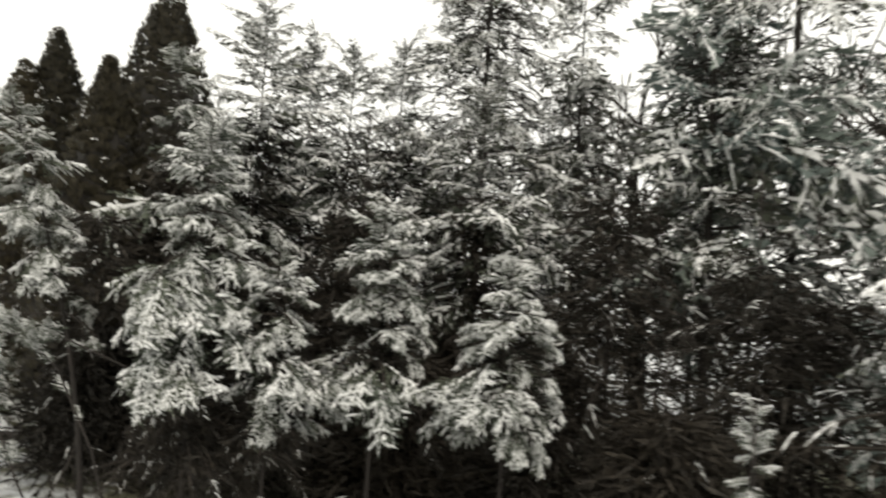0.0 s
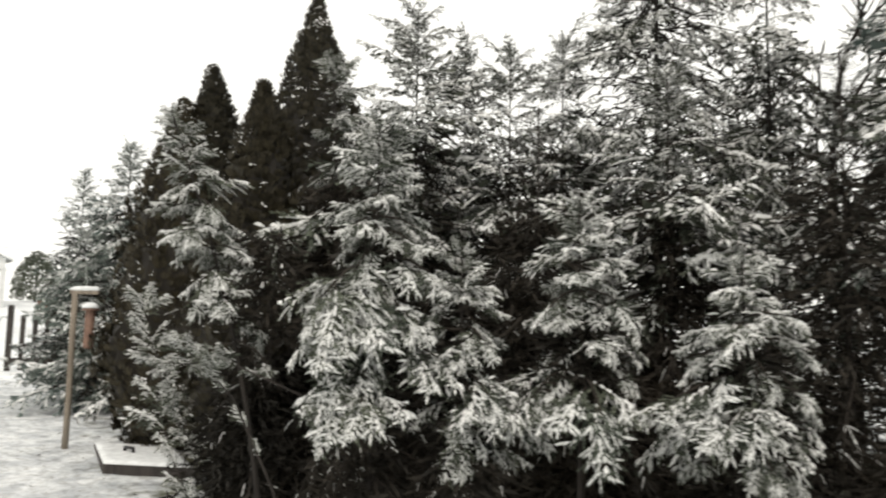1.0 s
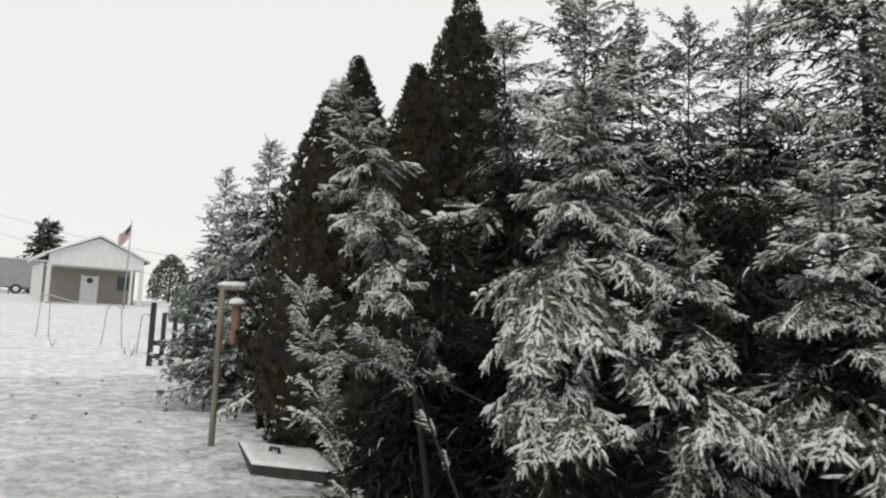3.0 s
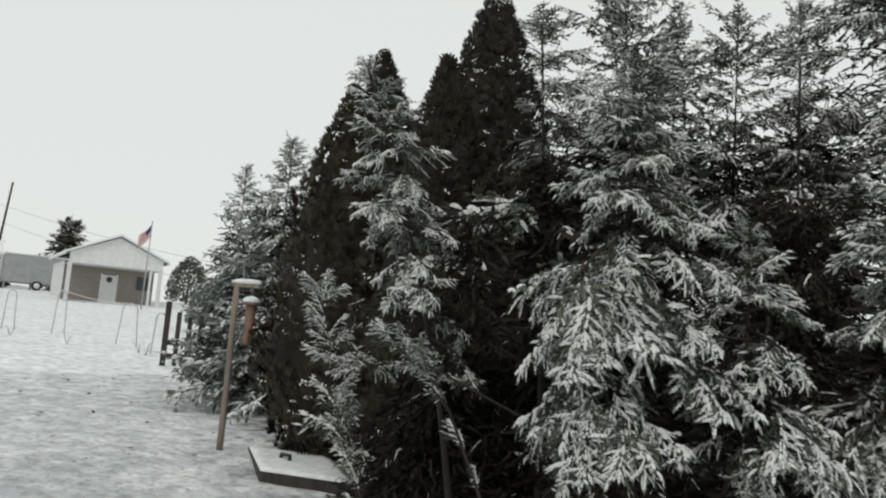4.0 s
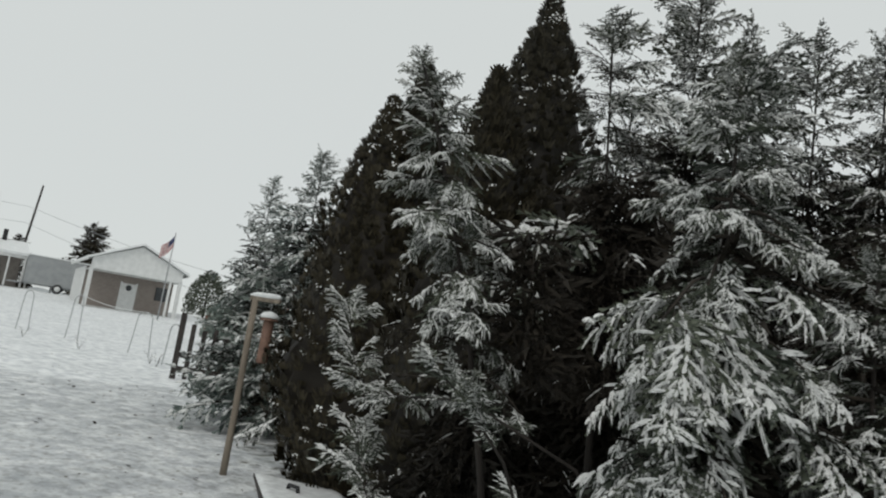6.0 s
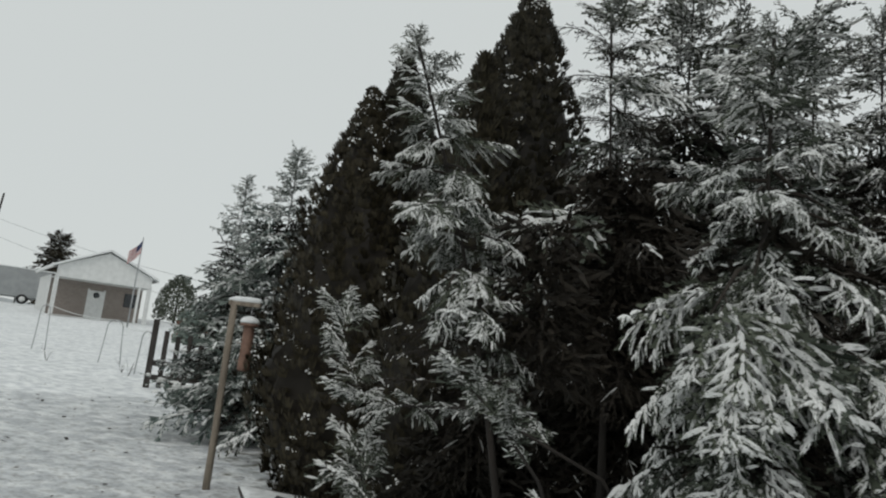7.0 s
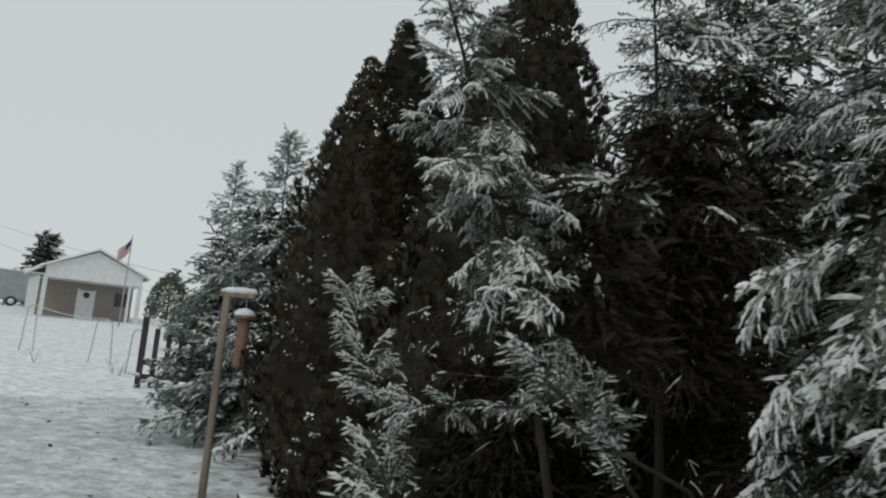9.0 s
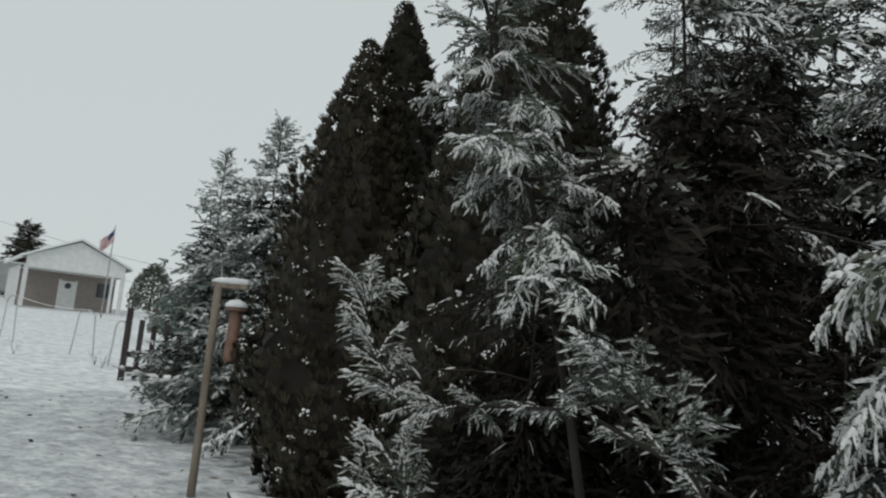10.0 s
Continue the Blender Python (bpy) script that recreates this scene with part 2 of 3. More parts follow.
def bough_mesh(seed, nodes, gap, snow, needle, droop=0.3, lift=0.15, spread=0.3, width=0.022, segs=4, pads=0.0, hang=0.0, fine=2, load=1.0, finger=(0.06, 0.13)):
    """A bough one metre long, reaching along x: side branches set with finger-like twigs."""
    rng = random.Random(seed)
    V, F, M = [], [], []

    def at(s):
        return Vector((s, 0.06 * math.sin(4 * s + seed), lift * s - droop * s ** 2.0 + 0.25 * max(0, s - 0.8) ** 2))

    for i in range(nodes):
        s = 0.1 + 0.88 * (i + rng.uniform(-0.3, 0.3)) / (nodes - 1)
        p = at(s)
        d0 = (at(s + 0.02) - p).normalized()
        for sgn in (-1, 1):
            if rng.random() < 0.08:
                continue
            ls = (spread * max(0, 1 - s) ** 0.7 + 0.07) * rng.uniform(0.55, 1.3)
            d = Matrix.Rotation(radians(rng.uniform(25, 58)) * sgn, 3, "Z") @ d0
            d.z += rng.uniform(-0.35, 0.25) - hang
            d.normalize()
            lay = snow * (0.3 if s < 0.3 else 0.8 if s < 0.5 else 1.0) * (0.75 + 0.45 * rng.random())
            spray(V, F, M, p, d, ls, width, segs, lay, rng, 0.3, load)
            count = int(ls / gap)
            g = rng.choice((-1, 1))
            for j in range(count):
                f = (j + 0.5) / (count + 0.2)
                q = p + d * (ls * f) + Vector((0, 0, -0.3 * ls * f * f))
                g = -g
                e = Matrix.Rotation(radians(rng.uniform(22, 52)) * g, 3, "Z") @ d
                e.z += rng.uniform(-0.5, 0.25) - hang
                e.normalize()
                spray(V, F, M, q, e, rng.uniform(*finger), width * rng.uniform(0.75, 1.1), fine, lay * 0.9, rng, 0.3, load)
            if rng.random() < pads and s > 0.35:
                pad(V, F, M, p + d * ls * rng.uniform(0.2, 0.7) + Vector((0, 0, -0.02)), rng.uniform(0.014, 0.032), rng)
        q = at(s + 0.1)
        spray(V, F, M, p, (q - p).normalized(), 0.1, width, 3, snow, rng, 0.05, load)
    k = len(V)
    pts = [at(0.95 * i / 5) for i in range(6)]
    vs, fs = tube_data(pts, [0.011 * (1 - 0.16 * i) for i in range(6)], 4)
    V += vs
    F += [tuple(k + q for q in f) for f in fs]
    M += [2] * len(fs)
    return mesh_of("bough", V, F, [needle, SNOW, TWIG], M)


FINE = [bough_mesh(60 + s, 9, 0.1, 0.93, NEEDLE, droop=0.1 + 0.06 * s, lift=0.15, spread=0.44, width=0.038, pads=0.4, segs=4, hang=0.02, fine=4, load=1.15, finger=(0.14, 0.3)) for s in range(4)]
MID = [bough_mesh(10 + s, 9, 0.07, 0.92, NEEDLE_MID, droop=0.2, lift=0.25, spread=0.32, width=0.023, segs=3, hang=0.05, load=1.35) for s in range(4)]
FROST = [bough_mesh(20 + s, 8, 0.075, 0.75, NEEDLE_GREY, droop=0.15, lift=0.3, spread=0.36, width=0.034, segs=3) for s in range(4)]
# Boughs for shaded places: the shade is in their dark needle colour.
THIN_SHADED = [bough_mesh(30 + s, 8, 0.07, 0.08, NEEDLE_SHADED, droop=0.25, lift=0.2, spread=0.36, width=0.013, segs=6, hang=0.15, fine=3) for s in range(3)]


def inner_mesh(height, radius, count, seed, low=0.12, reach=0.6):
    """Twigs and needles in the heart of the crown, coloured near-black for the shade there."""
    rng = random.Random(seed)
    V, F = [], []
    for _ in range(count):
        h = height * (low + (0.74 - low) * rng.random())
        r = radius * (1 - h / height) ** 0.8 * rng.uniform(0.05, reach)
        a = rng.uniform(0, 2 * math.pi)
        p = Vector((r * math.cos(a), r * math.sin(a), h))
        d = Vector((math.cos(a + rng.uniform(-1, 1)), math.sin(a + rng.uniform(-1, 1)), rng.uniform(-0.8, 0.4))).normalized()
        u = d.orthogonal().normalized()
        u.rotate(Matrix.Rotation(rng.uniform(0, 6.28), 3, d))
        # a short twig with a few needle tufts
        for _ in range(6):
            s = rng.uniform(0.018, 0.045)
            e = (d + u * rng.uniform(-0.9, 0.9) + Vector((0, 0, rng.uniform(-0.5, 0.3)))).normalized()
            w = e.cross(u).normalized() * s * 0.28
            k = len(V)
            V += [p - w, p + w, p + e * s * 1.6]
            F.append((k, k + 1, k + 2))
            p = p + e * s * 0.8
    return mesh_of("inner_foliage", V, F, [NEEDLE_SHADED])


def conifer(name, label, x, y, height, radius, kinds, boughs, seed, lean=(0, 0), low=0.1, inner=500, droop=0.0, split=False, group="conifers in the row", shape=0.8, shade=0.0, reach=0.6):
    """A conifer: tapered trunk, separate boughs in loose whorls, and a heart coloured dark for shade. lean: how far the
    top stands off the base.
    """
    rng = random.Random(seed)
    z = ground_z(x, y)
    height -= z
    t = thing(name, label, "conifer tree", group, at=pose(x, y, z - 0.03))
    bend = lambda h: Vector((lean[0] * (h / height) ** 1.6, lean[1] * (h / height) ** 1.6, h))
    pts = [bend(height * i / 9) for i in range(10)]
    part("trunk", tube(pts, [max(0.006, height * 0.0085 * (1 - i / 9.3)) for i in range(10)], BARK, 7, "trunk"), None, t)
    for i in range(boughs):
        f = low + (1 - low) * ((i + rng.random()) / boughs) ** 0.85
        h = height * min(f, 0.985)
        r = radius * (1 - f) ** shape * rng.uniform(0.72, 1.22) + 0.13 * height / 3
        az = i * 137.5 + rng.uniform(-30, 30)
        r *= 0.85 + 0.75 * noise.noise((1.5 * math.cos(radians(az)) + seed, 1.5 * math.sin(radians(az)), h * 2.2))
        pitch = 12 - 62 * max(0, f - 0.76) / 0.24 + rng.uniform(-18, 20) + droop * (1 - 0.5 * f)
        # low boughs switch to shade-coloured needles with hardly any snow
        pool = kinds if f > shade + rng.uniform(-0.06, 0.06) else THIN_SHADED
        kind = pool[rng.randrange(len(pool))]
        if split and f < 0.84:
            # a limb with four smaller sprays of twigs along it
            base = Matrix.Translation(bend(h)) @ pose(0, 0, 0, 0, pitch * 0.8, az)
            tip = (base @ Vector((r * 0.75, 0, 0.1 * r - 0.12 * r)))
            part("limb", tube([bend(h), base @ Vector((r * 0.4, 0, 0.05 * r)), tip], [0.008, 0.006, 0.003], TWIG, 4), None, t)
            for j, (f2, turn, size) in enumerate(((0.2, 38, 0.52), (0.36, -38, 0.5), (0.52, 30, 0.45), (0.62, -8, 0.45))):
                p2 = base @ Vector((r * f2, 0, 0.05 * r - 0.12 * r * f2))
                q = max(0.14, size * r * rng.uniform(0.85, 1.25))
                m = Matrix.Translation(p2) @ pose(0, 0, 0, rng.uniform(-30, 30), pitch + rng.uniform(-14, 18) + 6 * j, az + turn * rng.uniform(0.6, 1.4)) @ Matrix.Scale(q, 4)
                part("bough", pool[rng.randrange(len(pool))], None, t, at=m)
            continue
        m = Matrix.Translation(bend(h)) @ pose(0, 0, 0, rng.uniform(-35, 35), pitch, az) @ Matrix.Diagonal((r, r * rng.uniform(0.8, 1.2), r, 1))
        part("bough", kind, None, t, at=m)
    for i in range(7):
        f = 0.86 + 0.02 * i
        r = height * (0.075 - 0.006 * i) * rng.uniform(0.8, 1.3)
        part("bough", kinds[rng.randrange(len(kinds))], None, t, at=Matrix.Translation(bend(height * f)) @ pose(0, 0, 0, rng.uniform(-30, 30), -25 - 6 * i + rng.uniform(-15, 15), i * 137.5 + seed * 40) @ Matrix.Scale(r, 4))
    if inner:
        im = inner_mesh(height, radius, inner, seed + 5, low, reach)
        part("inner_foliage", im, None, t, "twigs and needles inside the crown, coloured dark for the shade there")["kind"] = "stuff"
    return t


def arborvitae(label, x, y, height, radius, seed, lean=(0, 0)):
    """A flame-shaped arborvitae: dense upright fans of scale leaves over a core coloured dark for inner shade, flecked
    with snow.
    """
    rng = random.Random(seed)
    height -= ground_z(x, y)
    t = thing("arborvitae", label, "arborvitae tree", "arborvitae in the row", at=pose(x, y, ground_z(x, y) - 0.03))
    V, F, M = [], [], []
    prof = lambda f: radius * (min(1, (f + 0.12) / 0.32) ** 0.6) * max(0.0, 1 - ((f - 0.25) / 0.76) ** 1.6 if f > 0.25 else 1.0)
    off = lambda f: Vector((lean[0] * f ** 1.5, lean[1] * f ** 1.5, 0))
    rings, sides = 22, 18
    for i in range(rings):
        f = i / (rings - 1)
        for k in range(sides):
            a = 2 * math.pi * k / sides
            r = max(0.01, prof(f) * 0.82 * (1 + 0.22 * noise.noise((2.2 * math.cos(a) + seed, 2.2 * math.sin(a), f * 9))))
            V.append(Vector((r * math.cos(a), r * math.sin(a), height * f * 0.97)) + off(f))
    for i in range(rings - 1):
        for k in range(sides):
            q = (k + 1) % sides
            F.append((i * sides + k, i * sides + q, (i + 1) * sides + q, (i + 1) * sides + k))
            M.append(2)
    count = int(5200 * height / 3.5)
    for _ in range(count):
        f = rng.random() ** 1.15
        a = rng.uniform(0, 2 * math.pi)
        r = prof(f) * (0.8 + 0.25 * rng.random()) * (1 + 0.22 * noise.noise((2.2 * math.cos(a) + seed, 2.2 * math.sin(a), f * 9)))
        p = Vector((r * math.cos(a), r * math.sin(a), height * f)) + off(f)
        out = Vector((math.cos(a), math.sin(a), 0))
        up = (Vector((0, 0, 1)) + out * rng.uniform(0.0, 0.7)).normalized()
        tan = Vector((-math.sin(a), math.cos(a), 0))
        tan = (tan + out * rng.uniform(-0.8, 0.8)).normalized()
        s = rng.uniform(0.03, 0.075) * (1 - 0.2 * f)
        for j in range(4):
            w = (j - 1.5) / 1.5
            tip = p + up * s * (1.3 - 0.35 * abs(w)) + tan * (w * s * 0.75)
            k = len(V)
            V += [p + tan * (w * s * 0.2 - 0.012), p + tan * (w * s * 0.2 + 0.012), tip + tan * 0.006, tip - tan * 0.006]
            F.append((k, k + 1, k + 2, k + 3))
            M.append(0)
        if rng.random() < 0.42 * max(0.0, noise.noise((p.x * 2.5 + seed, p.y * 2.5, p.z * 2.5)) + 0.1):
            for _ in range(rng.randint(3, 6)):
                k = len(V)
                c = p + up * s * rng.uniform(0.4, 1.1) + out * 0.012 + tan * s * rng.uniform(-0.6, 0.6)
                g = s * rng.uniform(0.05, 0.16)
                V += [c + tan * g * 1.5, c + out * g * 0.8 - Vector((0, 0, g * 1.4)), c - tan * g * 1.2, c + Vector((0, 0, g * 0.8))]
                F += [(k, k + 1, k + 3), (k + 1, k + 2, k + 3), (k + 2, k, k + 3)]
                M += [1, 1, 1]
    part("crown", mesh_of("crown", V, F, [THUJA, SNOW, NEEDLE_SHADED], M), None, t, "dark green upright sprays flecked with snow")
    part("trunk", tube([(0, 0, 0), Vector((0, 0, height * 0.45)) + off(0.45), Vector((0, 0, height * 0.9)) + off(0.9)], [0.06, 0.045, 0.01], BARK, 7), None, t)
    return t


# arborvitae
arborvitae("tall dark green arborvitae with a pointed top, lightly snowed", -4.92, 5.2, 3.5, 0.76, 1, (-0.06, -0.12))
arborvitae("dark green arborvitae close beside its twin, flecked with snow", -4.74, 5.46, 3.93, 0.7, 2, (-0.18, -0.1))
arborvitae("dark green arborvitae hung with snow flecks", -3.45, 4.65, 3.27, 0.62, 3, (0.03, -0.17))
arborvitae("the tallest dark arborvitae, pointed, with snow flecks", -3.84, 5.68, 4.58, 0.8, 4, (-0.05, 0.05))

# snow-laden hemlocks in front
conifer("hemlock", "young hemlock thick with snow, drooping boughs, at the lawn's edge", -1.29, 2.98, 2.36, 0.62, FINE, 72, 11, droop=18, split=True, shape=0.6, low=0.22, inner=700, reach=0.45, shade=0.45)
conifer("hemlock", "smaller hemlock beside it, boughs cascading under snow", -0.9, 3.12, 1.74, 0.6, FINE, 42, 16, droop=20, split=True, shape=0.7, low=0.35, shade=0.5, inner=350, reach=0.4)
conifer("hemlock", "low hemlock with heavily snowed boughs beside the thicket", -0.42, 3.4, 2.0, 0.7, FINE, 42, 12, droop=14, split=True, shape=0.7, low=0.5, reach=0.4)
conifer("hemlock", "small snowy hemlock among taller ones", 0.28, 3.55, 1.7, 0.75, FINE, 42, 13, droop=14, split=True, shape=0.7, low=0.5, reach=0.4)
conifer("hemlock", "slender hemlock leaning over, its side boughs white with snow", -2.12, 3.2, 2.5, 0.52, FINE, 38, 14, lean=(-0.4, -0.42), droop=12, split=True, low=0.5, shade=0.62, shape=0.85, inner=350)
conifer("hemlock", "hemlock with long side boughs before a dark arborvitae", -2.15, 3.95, 3.05, 0.78, [FINE[0], THIN_SHADED[0], FINE[2], THIN_SHADED[1]], 58, 17, droop=14, low=0.4, shape=0.55, lean=(-0.1, -0.1), inner=1500, shade=0.64)


def bent_sapling(label, pts, boughs, seed, size=1.0):
    """A thin hemlock stem bowed over by the snow, tip turned up, with short boughs along it."""
    rng = random.Random(seed)
    o = Vector(pts[0])
    t = thing("hemlock_sapling", label, "conifer tree", "conifers in the row", at=Matrix.Translation(o))
    P = [Vector(p) - o for p in pts]
    part("stem", tube(P, [0.007 * (1 - 0.75 * i / (len(P) - 1)) for i in range(len(P))], BARK, 6), None, t)
    for i in range(boughs):
        f = 0.3 + 0.69 * (i + rng.random()) / boughs
        k = f * (len(P) - 1)
        j = min(int(k), len(P) - 2)
        p, d = P[j].lerp(P[j + 1], k - j), (P[j + 1] - P[j]).normalized()
        az = math.degrees(math.atan2(d.y, d.x)) + rng.choice((-1, 1)) * rng.uniform(15, 75)
        r = size * rng.uniform(0.12, 0.2) * (0.8 + 0.4 * f)
        up = -55 * d.z + rng.uniform(-28, 16)
        part("bough", FINE[rng.randrange(4)], None, t, at=Matrix.Translation(p) @ pose(0, 0, 0, rng.uniform(-30, 30), up, az) @ Matrix.Scale(r, 4))


bent_sapling("thin hemlock sapling bowed low under snow, tip turned up", [(-1.55, 3.6, 0), (-1.6, 3.4, 0.5), (-1.78, 3.1, 0.95), (-2.1, 2.86, 1.13), (-2.45, 2.9, 1.1), (-2.75, 3.02, 1.07), (-2.92, 3.09, 1.18), (-3.03, 3.13, 1.32), (-3.11, 3.16, 1.48)], 36, 41, 0.85)
bent_sapling("young hemlock leader with snowy fingers beside the bowed sapling", [(-1.45, 2.75, 0.0), (-1.56, 2.62, 0.6), (-1.66, 2.46, 1.0), (-1.72, 2.33, 1.15), (-1.8, 2.28, 1.23)], 11, 42, 0.6)
bent_sapling("low snowy hemlock shoot near the hatch", [(-3.3, 4.0, 0.0), (-3.5, 4.05, 0.3), (-3.72, 4.12, 0.5), (-3.85, 4.15, 0.72)], 20, 43)
bent_sapling("low snowy hemlock shoot at the thicket's foot", [(-2.0, 2.85, 0.0), (-2.2, 2.82, 0.3), (-2.5, 2.9, 0.62), (-2.68, 2.97, 0.78), (-2.78, 3.02, 0.94)], 11, 44)

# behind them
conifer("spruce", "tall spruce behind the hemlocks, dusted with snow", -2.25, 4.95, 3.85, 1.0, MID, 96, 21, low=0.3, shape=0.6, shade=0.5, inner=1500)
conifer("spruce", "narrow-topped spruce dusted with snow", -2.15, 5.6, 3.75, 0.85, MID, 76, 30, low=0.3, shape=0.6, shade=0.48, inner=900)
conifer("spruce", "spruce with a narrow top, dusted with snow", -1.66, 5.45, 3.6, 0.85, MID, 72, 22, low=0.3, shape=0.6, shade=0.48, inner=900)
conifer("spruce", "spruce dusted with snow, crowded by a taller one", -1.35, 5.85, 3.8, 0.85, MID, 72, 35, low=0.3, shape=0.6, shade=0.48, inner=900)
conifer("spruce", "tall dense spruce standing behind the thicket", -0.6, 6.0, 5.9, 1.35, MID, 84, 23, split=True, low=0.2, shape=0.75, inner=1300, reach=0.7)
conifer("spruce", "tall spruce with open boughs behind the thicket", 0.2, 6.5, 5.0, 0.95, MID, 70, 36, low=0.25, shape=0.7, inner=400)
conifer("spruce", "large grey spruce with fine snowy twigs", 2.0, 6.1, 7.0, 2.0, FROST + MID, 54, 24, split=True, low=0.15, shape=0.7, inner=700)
conifer("spruce", "dark shaded spruce with bare lower stem", -2.6, 4.85, 3.1, 0.9, THIN_SHADED, 42, 25, low=0.25, inner=1600, reach=0.7)
conifer("spruce", "dark shaded spruce with sparse snow", -1.05, 4.5, 2.8, 0.95, THIN_SHADED, 42, 26, low=0.25, inner=1500)
conifer("spruce", "dark shaded spruce deep in the thicket", 0.7, 4.8, 3.0, 1.2, THIN_SHADED, 46, 27, low=0.15, inner=1300)
conifer("spruce", "dark shaded spruce filling the thicket's end", 1.6, 4.4, 2.4, 1.1, THIN_SHADED, 40, 37, low=0.08, inner=1300)
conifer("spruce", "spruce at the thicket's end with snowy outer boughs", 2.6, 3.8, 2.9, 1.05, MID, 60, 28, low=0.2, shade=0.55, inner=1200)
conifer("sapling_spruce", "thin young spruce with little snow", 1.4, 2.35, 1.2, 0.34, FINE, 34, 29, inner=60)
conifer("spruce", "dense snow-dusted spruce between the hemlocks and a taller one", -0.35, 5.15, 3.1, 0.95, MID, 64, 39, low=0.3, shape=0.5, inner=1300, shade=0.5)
conifer("spruce", "tall grey frosted spruce at the thicket's end", 1.35, 5.7, 5.6, 1.3, FROST + MID, 100, 40, low=0.25, shape=0.65, inner=700)
# shade-coloured undergrowth and a back row, added to darken and close the thicket
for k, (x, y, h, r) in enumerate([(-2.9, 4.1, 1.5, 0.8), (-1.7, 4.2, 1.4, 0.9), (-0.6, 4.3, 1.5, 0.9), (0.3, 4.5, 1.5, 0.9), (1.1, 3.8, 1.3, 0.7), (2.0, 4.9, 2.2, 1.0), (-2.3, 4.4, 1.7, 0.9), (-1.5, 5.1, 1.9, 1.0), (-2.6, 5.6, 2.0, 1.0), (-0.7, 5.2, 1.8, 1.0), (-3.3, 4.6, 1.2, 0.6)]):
    conifer("hemlock", "young hemlock in shade-dark needles, added to fill the thicket's heart", x, y, h, r, THIN_SHADED, 17, 50 + k, low=0.03, inner=2200, group="shaded young hemlocks", shape=0.45, reach=0.85)
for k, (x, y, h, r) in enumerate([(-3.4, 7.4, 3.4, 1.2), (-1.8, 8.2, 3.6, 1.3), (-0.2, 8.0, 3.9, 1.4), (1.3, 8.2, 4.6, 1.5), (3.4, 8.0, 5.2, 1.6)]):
    conifer("spruce", "dusky spruce in the back row behind the thicket", x, y, h, r, THIN_SHADED + MID[:2], 34, 60 + k, low=0.1, inner=1500, group="back row of spruces", shape=0.6, shade=0.5)
# by the gate
conifer("spruce", "frosted blue-green spruce beside the feeder post", -7.25, 6.25, 2.4, 0.95, FROST, 96, 31, low=0.08, inner=700)
conifer("spruce", "frosted spruce with a narrow tip near the gate", -8.15, 6.3, 3.3, 0.8, FROST, 96, 32, low=0.1, inner=700)
conifer("spruce", "blue-green frosted spruce against the arborvitae", -7.4, 6.4, 3.62, 1.15, FROST, 120, 33, low=0.1, inner=1000)
conifer("spruce", "low frosted spruce by the wooden gate", -9.2, 7.45, 1.95, 0.7, FROST, 70, 34, low=0.1, inner=600)
conifer("spruce", "short frosted spruce between the gate and the feeder", -8.5, 6.75, 2.2, 0.85, FROST, 80, 45, low=0.08, inner=600)
conifer("spruce", "dark shaded spruce beside the arborvitae", -6.3, 6.3, 2.4, 0.9, THIN_SHADED + MID, 50, 38, low=0.05, inner=700)


# ---- lawn: feeder post, hatch, gate and wire fence ----
post = thing("feeder_post", "weathered wooden post with a snow-topped crossarm, set in the lawn", "post", at=pose(-5.56, 4.44, 0.16) @ Matrix.Scale(0.87, 4))
part("pole", tube([(0.03, -0.02, -0.1), (0.01, 0, 0.5), (0, 0, 1.1), (0.0, 0, 1.63)], [0.033, 0.032, 0.031, 0.031], POST_WOOD, 8), None, post)
part("crossarm", boxed(-0.05, 0.24, -0.022, 0.022, 1.6, 1.645, 0.006, m=pose(0, 0, 0, 0, 0, 37)), POST_WOOD, post)
part("snow_cap", tube([Vector((-0.045, -0.03, 1.65)), Vector((0, 0, 1.657)), Vector((0.1, 0.075, 1.66)), Vector((0.18, 0.135, 1.658)), Vector((0.195, 0.147, 1.65))], [0.014, 0.027, 0.03, 0.026, 0.01], ROOF_SNOW, 8), None, post, "ridge of snow on the crossarm")
feeder = thing("bird_feeder", "reddish tube feeder with a snow-capped lid, hung from the post", "bird feeder", at=pose(-5.56 + 0.113, 4.44 + 0.087, 0.16) @ Matrix.Scale(0.87, 4))
part("tube", tube([(0, 0, 1.03), (0, 0, 1.05), (0, 0, 1.2), (0, 0, 1.42), (0, 0, 1.44)], [0.045, 0.055, 0.05, 0.05, 0.04], FEEDER_WOOD, 14), None, feeder)
part("lid", tube([(0, 0, 1.43), (0, 0, 1.445), (0, 0, 1.46)], [0.085, 0.085, 0.05], FEEDER_WOOD, 16), None, feeder)
part("snow_cap", tube([(0, 0, 1.455), (0, 0, 1.475), (0.005, 0, 1.505), (0.005, 0, 1.52)], [0.085, 0.09, 0.06, 0.012], ROOF_SNOW, 14), None, feeder, "dome of snow on the lid")
part("hanger", tube([(0, 0, 1.46), (0, 0, 1.63)], 0.004, GREY_METAL, 5), None, feeder)
for h in (1.12, 1.27):
    part("perch", tube([(-0.1, -0.03, h), (0.1, 0.03, h)], 0.005, POST_WOOD, 5), None, feeder)

# a covered well or tank: a low slab under snow, with a handle
hatch = thing("hatch_cover", "low dark wooden hatch lid under thin snow beside the post", "hatch cover", at=pose(-4.62, 4.48, 0.13))
HU, HV = Vector((0.72, 0.27, 0)), Vector((-0.93, 0.61, 0))


